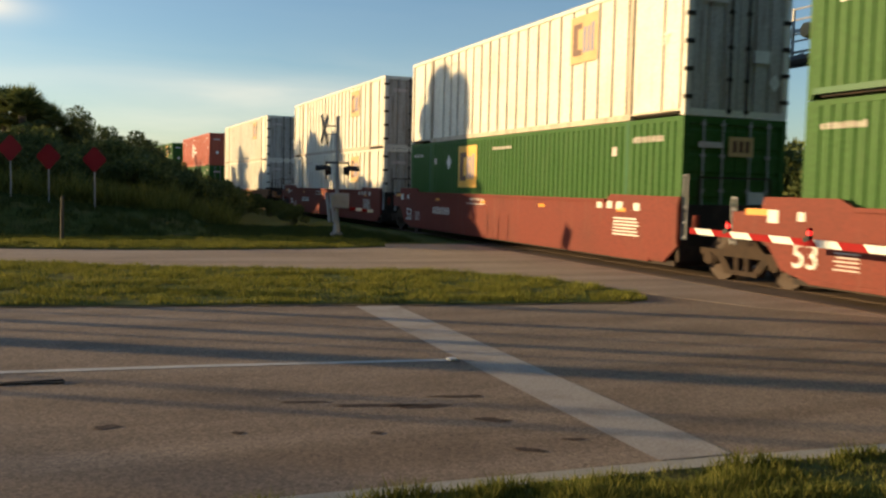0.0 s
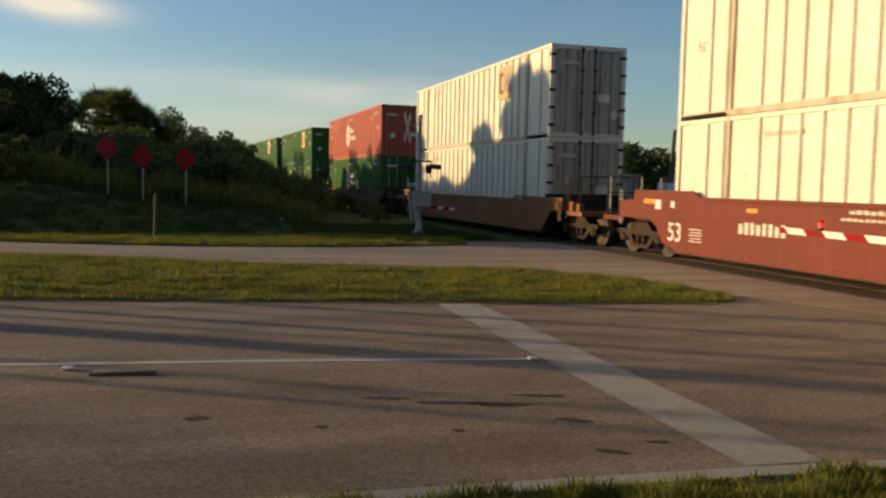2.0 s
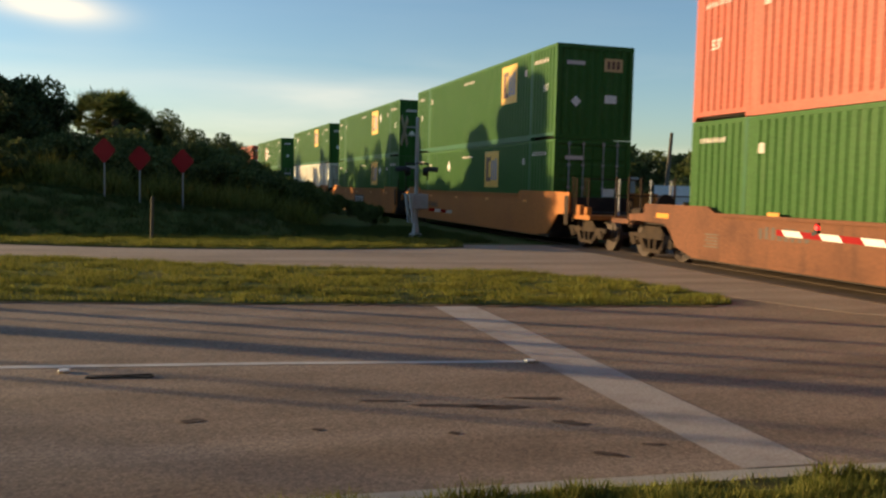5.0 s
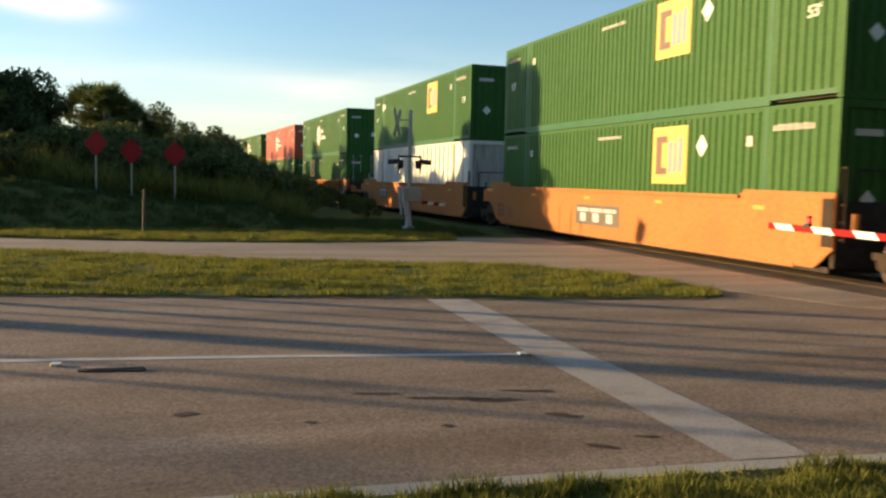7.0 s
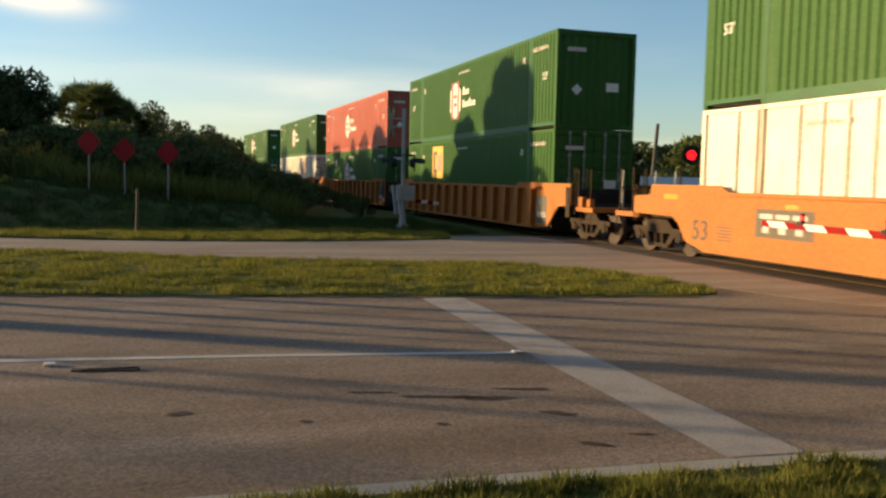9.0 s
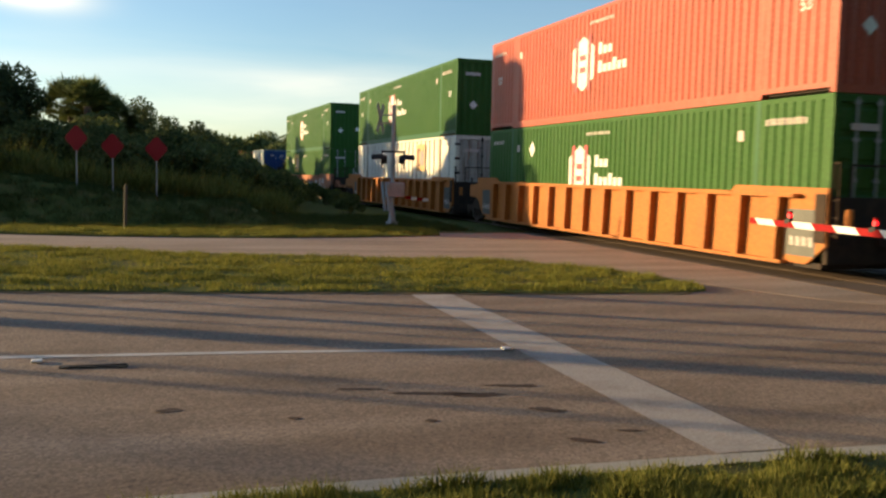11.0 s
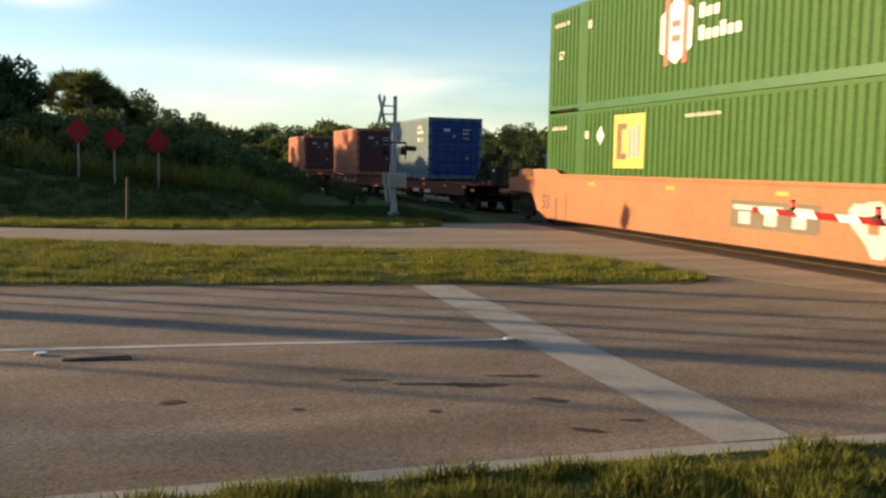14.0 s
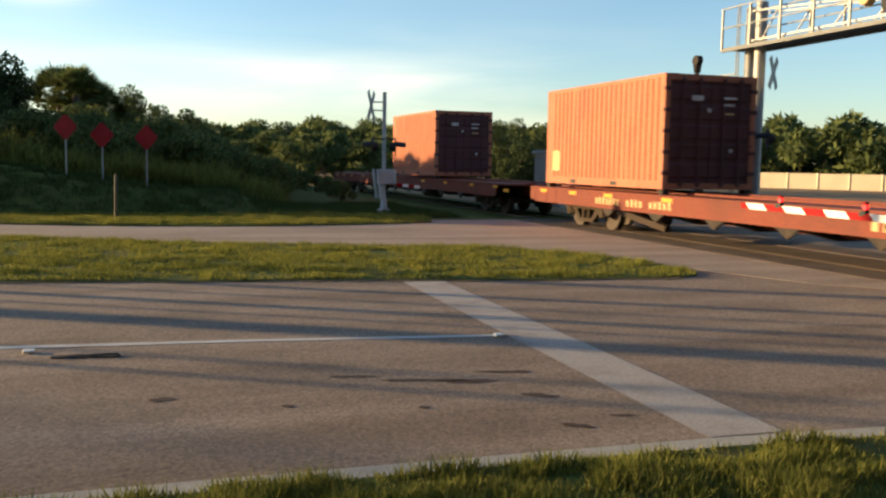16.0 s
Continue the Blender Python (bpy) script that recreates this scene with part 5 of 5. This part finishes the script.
    well_car(rib, 188.9, YELLOW_CAR, 0.15, 1.5, ribbed=True, marks="dark", number=False)
    container(gl + " with a white six-sided logo", s=188.9, floor=LOWER, logo="hex", logo_at=9.4, diamond=12.6, **G)
    container(ol + " with a white six-sided logo", side=ORANGE, s=188.9, floor=UPPER, logo="hex", logo_at=9.4, doors=False)
    well_car(rib, 208.7, YELLOW_CAR, 0.15, 2.5, ribbed=True, marks="dark", number=False)
    container(wl_ + " in a ribbed car", s=208.7, floor=LOWER, logo_at=4.5, **W)
    container(gl + " with a white six-sided logo", s=208.7, floor=UPPER, logo="hex", logo_at=9.25, doors=False, **G)
    # faded car with graffiti
    well_car("faded orange well car with pale graffiti", 232.5, PINK_CAR, 1.5, 2.5, marks="dark", plate_word=(5.85, 0.85, 2.5), graffiti=True, truck_near=True)
    container(gl + " with a yellow logo panel", s=232.5, floor=LOWER, logo="square", logo_at=11.45, diamond=12.9, **G)
    container(gl + " with a white six-sided logo", s=232.5, floor=UPPER, logo="hex", logo_at=9.55, doors=False, **G)
    # flat cars with short boxes
    flat_car("rusty red flat car with a raised hitch", 254.4, 26.4, hitch=True)
    sbox = dict(length=6.06, width=2.44, height=2.59, placard=False)
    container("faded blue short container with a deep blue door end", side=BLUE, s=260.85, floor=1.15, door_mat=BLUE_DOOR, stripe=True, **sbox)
    container("faded red-oxide short container with ends darkened for shade", side=OXIDE, s=274.15, floor=1.15, door_mat=OXIDE_DOOR_SHADED, stripe="faded", **sbox)
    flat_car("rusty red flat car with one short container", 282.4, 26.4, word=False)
    container("faded red-oxide short container with ends darkened for shade", side=OXIDE, s=290.6, floor=1.15, door_mat=OXIDE_DOOR_SHADED, **sbox)


train()

# ---------------------------------------------------------------- crossing furniture
def crossbuck(parent, centre, yaw, size=1.22, paint=None):
    bm = fresh()
    for a in (35, -35):
        c, s = math.cos(radians(90 + a)), math.sin(radians(90 + a))
        prism_pts = []
        for u, w in ((-1, -1), (1, -1), (1, 1), (-1, 1)):
            prism_pts.append((u * size / 2 * c - w * 0.115 * s, u * size / 2 * s + w * 0.115 * c))
        prism(bm, prism_pts, -0.004 + (0.006 if a > 0 else 0), 0.002 + (0.006 if a > 0 else 0))
    ob = part("crossbuck", bm, paint or SIGN_BACK, parent, "bare grey back of a crossbuck")
    ob.matrix_basis = pose(*centre, 0, 0, yaw)
    return ob


def flasher(parent, at, face, lit=False):
    """A round lamp with its black disc and hood; face: degrees that the lens looks, from +x."""
    bm = fresh()
    tube(bm, (-0.012, 0, 0), (0.012, 0, 0), 0.30, None, 22)
    tube(bm, (-0.16, 0, 0), (-0.012, 0, 0), 0.12, 0.16, 14)
    n = 10
    for k in range(n):
        a0, a1 = math.pi * (0.05 + 0.9 * k / n), math.pi * (0.05 + 0.9 * (k + 1) / n)
        v = [bm.verts.new(p) for p in ((0.012, 0.17 * math.cos(a0), 0.17 * math.sin(a0)), (0.012, 0.17 * math.cos(a1), 0.17 * math.sin(a1)),
                                       (0.34, 0.17 * math.cos(a1), 0.17 * math.sin(a1) - 0.03), (0.34, 0.17 * math.cos(a0), 0.17 * math.sin(a0) - 0.03))]
        bm.faces.new(v)
    ob = part("flasher_disc", bm, BLACK, parent)
    ob.matrix_basis = pose(*at, 0, 0, face)
    part("lens", tube(fresh(), (0.012, 0, 0), (0.03, 0, 0), 0.15, 0.13, 16), LAMP_RED if lit else LENS_DARK, ob)
    return ob


def near_signal():
    """The crossing signal beside the far carriageway, seen from behind and aside."""
    s = thing("crossing_signal", "grey crossing signal mast with crossbuck, flashers and gate drive", "crossing signal", pose(7.56, 28.6, 0.0))
    part("mast", tube(fresh(), (0, 0, 0.0), (0, 0, 3.95), 0.065, None, 14), GREY_PAINT, s)
    bm = tube(fresh(), (0, 0, -0.05), (0, 0, 0.1), 0.23, 0.22, 12)
    tube(bm, (0, 0, 0.1), (0, 0, 0.55), 0.13, 0.085, 12)
    part("base", bm, GREY_PAINT, s)
    crossbuck(s, (-0.42, 0.12, 3.5), -33, 1.12, GALV)
    for z in (3.35, 3.62):
        part("sign_bracket", tube(fresh(), (0, 0, z), (-0.4, 0.11, z), 0.025, None, 6), GREY_PAINT, s)
    part("cross_arm", bar(bar(fresh(), (-0.16, -0.6, 2.42), (0.16, 0.6, 2.42), 0.06), (-0.4, 0.0, 2.42), (0.4, 0.0, 2.42), 0.06), BLACK, s)
    for dy in (-0.5, 0.5):
        flasher(s, (-0.36 + 0.26 * dy, dy + 0.06, 2.16), 165)
        flasher(s, (0.36 + 0.26 * dy, dy - 0.06, 2.16), -15)
    bm = soften(box(fresh(), -0.2, 0.36, -0.24, 0.2, 0.92, 1.42), 0.03)
    part("gate_drive", bm, GREY_PAINT, s, "grey gate drive box")
    for y in (-0.3, 0.26):
        bm = prism(fresh(), [(-0.09, 0.0), (0.09, 0.0), (0.07, -0.7), (0.16, -0.95), (-0.02, -0.98), (-0.1, -0.7)], -0.03, 0.03)
        ob = part("counterweight_arm", bm, GREY_PAINT, s)
        ob.matrix_basis = pose(-0.3, y, 1.42, 0, -8, 0)
    for k in range(4):
        part("arm_stripe", box(fresh(), 0.36 + 0.2 * k, 0.56 + 0.2 * k, -0.32, -0.28, 0.86 - 0.02 * k, 0.96 - 0.02 * k), STRIPE_RED if k % 2 == 0 else STRIPE_WHITE, s)


def gate_arm():
    """The lowered gate across the near lanes."""
    g = thing("crossing_gate", "lowered red and white striped crossing gate arm with small red lamps", "crossing gate", pose(9.0, 3.1, 0.0))
    bm = tube(fresh(), (0.0, 0, 0), (0.0, 0, 3.9), 0.065, None, 12)
    tube(bm, (0, 0, 0), (0, 0, 0.4), 0.2, 0.12, 12)
    part("mast", bm, GREY_PAINT, g)
    part("gate_drive", soften(box(fresh(), -0.25, 0.3, -0.3, 0.25, 0.75, 1.25), 0.03), GREY_PAINT, g)
    tip = 8.72
    a0 = 0.3
    edges = [a0] + [tip - 0.16 - 0.42 * k for k in range(19, -1, -1)] + [tip]
    for k, (y0, y1) in enumerate(zip(edges, edges[1:])):
        za, zb = 0.97 + 0.012 * (y0 - a0), 0.97 + 0.012 * (y1 - a0)
        hh = 0.058 - 0.012 * k / 21
        s0, s1 = (0.05 if k else 0.0), (0.05 if k < 20 else 0.0)
        bm = prism(fresh(), [(y0 - s0, za - hh), (y1 - s1, zb - hh), (y1 + s1, zb + hh), (y0 + s0, za + hh)], -0.02, 0.02)
        part("stripe", bm, STRIPE_RED if k % 2 == 0 else STRIPE_WHITE, g)
    for y in (tip - 0.9, tip - 2.55, tip - 4.6, tip - 6.6):
        z = 0.97 + 0.012 * (y - a0) + 0.05
        lamp = part("lamp_bracket", box(box(fresh(), -0.03, 0.03, y - 0.03, y + 0.03, z - 0.02, z + 0.05), -0.025, 0.025, y + 0.02, y + 0.09, z - 0.04, z + 0.02), BLACK, g)
        part("lamp", tube(fresh(), (-0.02, y, z + 0.08), (0.02, y, z + 0.08), 0.036, None, 12), LAMP_RED, lamp)
        part("lamp_hood", box(fresh(), -0.03, 0.03, y - 0.025, y + 0.025, z + 0.115, z + 0.15), STRIPE_RED, lamp)


def cantilever():
    """The signal cantilever on the far side of the track."""
    X, Y = 16.0, 20.55
    c = thing("signal_cantilever", "galvanised signal cantilever with walkway, ladder and crossbuck", "signal gantry", pose(X, Y, 0.0))
    part("mast", tube(fresh(), (0, 0, 0), (0, 0, 6.15), 0.155, None, 16), GALV, c)
    part("mast", tube(fresh(), (0.12, 0.60, 0), (0.12, 0.60, 6.1), 0.14, None, 16), GALV, c)
    end, far_y = -9.5, 1.1
    part("walkway", box(fresh(), -0.45, 0.5, end, far_y, 4.95, 5.0), SIGN_BACK, c)
    for x in (-0.45, 0.5):
        part("edge_beam", bar(fresh(), (x, end, 4.93), (x, far_y, 4.93), 0.06, 0.08), SIGN_BACK, c)
        for z in (5.55, 6.08):
            part("hand_rail", tube(fresh(), (x, end, z), (x, far_y, z), 0.022, None, 8), GALV, c)
    for k in range(9):
        y = far_y - k * 1.2
        for x in (-0.45, 0.5):
            part("rail_post", bar(fresh(), (x, y, 4.93), (x, y, 6.1), 0.05), GALV, c)
    bm = fresh()
    for x in (-0.3, 0.3):
        bar(bm, (x, end, 5.2), (x, 0.1, 5.9), 0.045)
        bar(bm, (x, end, 5.1), (x, 0.1, 5.1), 0.05)
    for k in range(7):
        bar(bm, (0.3, 0.0 - k * 1.3, 5.05), (-0.3, -1.3 - k * 1.3, 5.05), 0.03)
        bar(bm, (-0.3, -0.4 - k * 1.3, 5.05), (-0.3, -1.0 - k * 1.3, 5.8 - k * 0.09), 0.03)
    part("truss", bm, GALV, c)
    bm = fresh()
    for dx in (-0.2, 0.2):
        tube(bm, (-0.1 + dx * 0.4, 0.85 + dx * 0.8, 0.3), (-0.1 + dx * 0.4, 0.85 + dx * 0.8, 6.2), 0.02, None, 6)
    for k in range(20):
        tube(bm, (-0.18, 0.69, 0.5 + k * 0.3), (-0.02, 1.01, 0.5 + k * 0.3), 0.013, None, 6)
    part("ladder", bm, GALV, c)
    crossbuck(c, (0.16, -0.38, 4.22), -58, 0.98, GALV)
    flasher(c, (-0.05, -0.55, 2.45), 152)
    flasher(c, (0.15, 0.6, 2.45), 152)
    for y in (-4.9, -6.4):
        flasher(c, (-0.35, y, 5.35), 20)
    bm = soften(tube(fresh(), (-0.62, -4.25, 5.52), (-0.40, -4.25, 5.52), 0.17, 0.2, 14), 0.02)
    part("bell", bm, MARK_FADED, c)


def second_signal():
    s = thing("flasher_mast", "grey flasher mast with a bell and a lit red lamp", "crossing signal", pose(16.0, 23.45, 0.0))
    part("mast", tube(fresh(), (0, 0, 0), (0, 0, 4.55), 0.06, None, 12), GREY_PAINT, s)
    bm = tube(fresh(), (-0.09, 0, 4.88), (0.09, 0, 4.88), 0.15, None, 18)
    tube(bm, (0, 0, 4.5), (0, 0, 4.75), 0.09, 0.13, 10)
    part("bell", bm, STEEL_DARK, s)
    part("rod", tube(fresh(), (0, 0, 4.35), (0.3, -1.5, 4.36), 0.025, None, 6), GREY_PAINT, s)
    part("cross_arm", tube(fresh(), (-0.5, 0.4, 2.5), (0.5, -0.4, 2.5), 0.03, None, 8), BLACK, s)
    flasher(s, (-0.52, 0.42, 2.55), 232, True)
    flasher(s, (0.45, -0.5, 2.55), 232)
    part("base", tube(fresh(), (0, 0, 0), (0, 0, 0.45), 0.2, 0.12, 12), GREY_PAINT, s)


near_signal()
gate_arm()
cantilever()
second_signal()


def diamond_marker():
    m = thing("end_of_road_marker", "red diamond marker on a thin steel post on the grass bank", "road sign", group="red diamond markers")
    part("post", box(fresh(), -0.02, 0.02, -0.012, 0.012, -0.3, 1.72), GALV, m)
    bm = fresh()
    r, k = 0.43, 0.05
    pts = []
    for a, b in ((1, 0), (0, 1), (-1, 0), (0, -1)):
        pts += [(a * (r - k) - b * k * (1 if a else 0) + (k if b > 0 else -k if b < 0 else 0) * 1.0, b * (r - k) - (k if a > 0 else -k if a < 0 else 0) * 1.0),
                (a * (r - k) - (k if b > 0 else -k if b < 0 else 0), b * (r - k) + (k if a > 0 else -k if a < 0 else 0))]
    va = [bm.verts.new((x, -0.016, 1.36 + z)) for x, z in pts]
    vb = [bm.verts.new((x, -0.012, 1.36 + z)) for x, z in pts]
    bm.faces.new(va), bm.faces.new(vb[::-1])
    for i in range(8):
        bm.faces.new((va[i], vb[i], vb[(i + 1) % 8], va[(i + 1) % 8]))
    part("diamond_plate", bm, SIGN_RED, m, "red reflective diamond plate")
    m.matrix_basis = pose(-2.28, 30, 1.22, 0, 0, -29)
    copy_thing(m, pose(-1.22, 30, 1.00, 0, 0, -28))
    copy_thing(m, pose(0.1, 30, 0.95, 0, 0, -29.5))


diamond_marker()


def tall_sign():
    g = thing("tall_road_sign", "small square road sign on a tall leaning post", "road sign", pose(-10.0, 31.3, 0.6))
    part("post", tube(fresh(), (0, 0, -0.8), (0, 0, 3.4), 0.03, None, 8), GALV, g)
    ob = part("sign_plate", soften(box(fresh(), -0.19, 0.19, -0.006, 0.006, -0.29, 0.29), 0.004), GALV, g)
    ob.matrix_basis = pose(0, -0.04, 3.1, 0, 0, 30) @ pose(0, 0, 0, 0, -20, 0)


tall_sign()
bm = fresh()
box(bm, -0.038, 0.038, -0.038, 0.038, -0.2, 1.24)
w_post = tagged(new("marker_post", mesh_of("marker_post", soften(bm, 0.012), WOOD_POST)), "short weathered wooden post in the verge", "post")
w_post.matrix_basis = pose(-0.71, 24.75, 0.0, 0, 1, 12)


def bungalow():
    b = thing("signal_bungalow", "silver-grey signal equipment cabin beside the track", "equipment cabin", pose(16.6, 33.2, -0.05, 0, 0, 0))
    part("body", soften(box(fresh(), -0.9, 0.9, -1.3, 1.3, 0.15, 2.15), 0.02), GALV, b)
    part("roof", soften(box(fresh(), -1.0, 1.0, -1.4, 1.4, 2.15, 2.28), 0.03), GALV, b)
    part("door", box(fresh(), -0.4, 0.4, -1.33, -1.30, 0.3, 1.95), GREY_PAINT, b)
    part("base", box(fresh(), -0.95, 0.95, -1.35, 1.35, -0.05, 0.15), CONCRETE, b)


bungalow()


def utility_pole(x, y, h, lean):
    p = thing("utility_pole", "leaning weathered wooden utility pole", "utility pole", pose(x, y, -0.1, 0, lean, 0), group="utility poles")
    part("pole", tube(fresh(), (0, 0, 0), (0, 0, h), 0.16, 0.11, 10), WOOD_POST, p)


def van():
    v = thing("parked_van", "white panel van parked beyond the railway", "van", pose(31.2, 48.6, -0.03, 0, 0, -31))
    bm = fresh()
    prism(bm, [(-1.0, 0.45), (1.0, 0.45), (1.0, 1.5), (0.88, 2.1), (-0.88, 2.1), (-1.0, 1.5)], -2.8, 1.5)
    prism(bm, [(-0.98, 0.45), (0.98, 0.45), (0.98, 1.2), (0.85, 1.9), (-0.85, 1.9), (-0.98, 1.2)], 1.5, 2.1)
    prism(bm, [(-0.95, 0.45), (0.95, 0.45), (0.95, 1.15), (-0.95, 1.15)], 2.1, 2.8)
    part("body", bm, STRIPE_WHITE, v, "white painted van body")
    part("side_window", box(fresh(), 0.7, 1.45, -1.012, -1.0, 1.25, 1.75), BLACK, v)
    part("windscreen", box(fresh(), 2.1, 2.12, -0.8, 0.8, 1.2, 1.8), BLACK, v)
    for x in (-1.9, 1.9):
        for y in (-0.92, 0.92):
            part("wheel", tube(fresh(), (x, y - 0.1, 0.34), (x, y + 0.1, 0.34), 0.34, None, 16), BLACK, v)
    part("bumper", box(fresh(), 2.8, 2.9, -0.9, 0.9, 0.4, 0.62), BLACK, v)


van()
utility_pole(30, 50.9, 5.6, 4)
utility_pole(27.5, 57, 4.6, 0)


def far_wall():
    w = tagged(new("boundary_wall"), "cream-painted low block wall beyond the railway", "wall", kind="structure")
    a, b = Vector((45, 76, 0)), Vector((64, 40, 0))
    d = (b - a).normalized()
    n = 16
    step = (b - a).length / n
    nrm = Vector((-d.y, d.x, 0))
    for k in range(n):
        p = a + d * step * k
        bm = fresh()
        slab(bm, [tuple((p + nrm * 0.1).to_2d()), tuple((p + d * (step - 0.03) + nrm * 0.1).to_2d()), tuple((p + d * (step - 0.03) - nrm * 0.1).to_2d()), tuple((p - nrm * 0.1).to_2d())], -0.1, 1.28)
        part("panel", bm, FENCE_WALL, w)
        bm = fresh()
        box(bm, p.x - 0.13, p.x + 0.13, p.y - 0.13, p.y + 0.13, -0.1, 1.30)
        part("pier", bm, FENCE_WALL, w)


far_wall()


def house():
    h = thing("house", "low house with a grey hip roof behind the wall", "house", pose(84, 62, 0, 0, 0, -35))
    part("wall", box(fresh(), -6, 6, -4, 4, 0, 2.6), FENCE_WALL, h)
    bm = fresh()
    v = [bm.verts.new(p) for p in ((-6.6, -4.6, 2.6), (6.6, -4.6, 2.6), (6.6, 4.6, 2.6), (-6.6, 4.6, 2.6), (-3, 0, 4.0), (3, 0, 4.0))]
    for f in ((0, 1, 5, 4), (1, 2, 5), (2, 3, 4, 5), (3, 0, 4), (3, 2, 1, 0)):
        bm.faces.new([v[i] for i in f])
    part("roof", bm, ROOF, h)
    for x in (-4, 0, 4):
        win = part("window", box(fresh(), x - 0.6, x + 0.6, -4.03, -3.99, 1.0, 2.1), BLACK, h)


house()


def wires():
    for z, dy in ((6.1, 0.0), (5.3, 0.4)):
        bm = fresh()
        pts = [Vector((47 + 48 * k / 14, 90 - 34 * k / 14 + dy, z - 1.6 * (1 - (k / 7 - 1) ** 2) * 0.6)) for k in range(15)]
        for a, b in zip(pts, pts[1:]):
            tube(bm, a, b, 0.028, None, 4)
        solid("overhead_wire", bm, BLACK, "thin overhead wire between utility poles", "cable", group="overhead wires")


wires()
utility_pole(47, 90.2, 6.6, 0)
utility_pole(95, 56.2, 6.6, 0)


# ---------------------------------------------------------------- small things on the road
def stain(x, y, lx, ly, turn, seed, label):
    rr = random.Random(seed)
    n = 18
    pts = []
    for k in range(n):
        a = k / n * math.tau
        r = rr.uniform(0.55, 1.15)
        pts.append((x + (math.cos(a) * lx * math.cos(turn) - math.sin(a) * ly * math.sin(turn)) * r, y + (math.cos(a) * lx * math.sin(turn) + math.sin(a) * ly * math.cos(turn)) * r))
    solid("road_stain", flat(pts, 0.004), OIL, label, "stain")


def rubber_strip():
    """A flattened strip of tyre tread with a bent wire."""
    ob = thing("rubber_strip", "black torn strip of tyre rubber lying on the asphalt", "debris", pose(-0.48, 7.84, 0.0, 0, 0, -7))
    rr, top, low = random.Random(12), [], []
    for k in range(13):
        x = -0.27 + 0.54 * k / 12
        top.append((x, 0.045 + rr.uniform(-0.015, 0.015)))
        low.append((x, -0.04 + rr.uniform(-0.015, 0.015)))
    part("tread", slab(fresh(), low + top[::-1], 0.0, 0.014), TAR, ob)
    part("wire", tube(fresh(), (-0.2, 0, 0.012), (0.26, 0.02, 0.018), 0.008, None, 5), TAR, ob)


rubber_strip()
for q, (x, y, lx, ly) in enumerate(((2.05, 6.35, 0.34, 0.05), (2.75, 6.45, 0.3, 0.045), (1.55, 6.6, 0.22, 0.03), (1.79, 5.63, 0.05, 0.035), (3.0, 5.1, 0.12, 0.02), (0.9, 5.9, 0.05, 0.03))):
    stain(x, y, lx, ly, -0.25, 30 + q, "faint brown stain on the asphalt")
stain(2.68, 5.72, 0.14, 0.06, -0.5, 2, "dark oil stain on the asphalt")
stain(0.09, 6.30, 0.10, 0.06, 0.1, 3, "dark oil stain on the asphalt")
stain(2.34, 6.24, 0.3, 0.07, -0.2, 9, "faint dark tyre scuff on the asphalt")
stain(2.61, 4.97, 0.12, 0.05, -0.4, 4, "dark oil stain on the asphalt")


def road_stud(x, y):
    bm = fresh()
    box(bm, -0.045, 0.045, -0.05, 0.05, 0.0, 0.02)
    ob = tagged(new("road_stud", mesh_of("road_stud", soften(bm, 0.008), MARK_WHITE)), "small scuffed white road stud on the lane line", "road stud", "road studs")
    ob.matrix_basis = pose(x, y, 0.006)


road_stud(3.24, 7.84)
road_stud(-0.95, 8.13)


# ---------------------------------------------------------------- what moves
def motions():
    """Everything on the train rolls along the track at one speed."""
    for ob, s, z, dx in RIDING:
        rows = []
        length = 16.0
        for k in range(33):
            t = k * 0.5
            y = s - SPEED * t
            x0, x1 = track_x(y), track_x(y + length)
            rows.append((t, pose(x0 + dx, y, z, 0, 0, -math.degrees(math.atan2(x1 - x0, length)))))
        walk(ob, rows)
    spin = math.degrees(SPEED / 0.42)
    for ob in WHEELS:
        x, y, z = ob.location
        walk(ob, [(k / 30, pose(x, y, z, (spin * k / 30) % 360)) for k in range(481)])


motions()
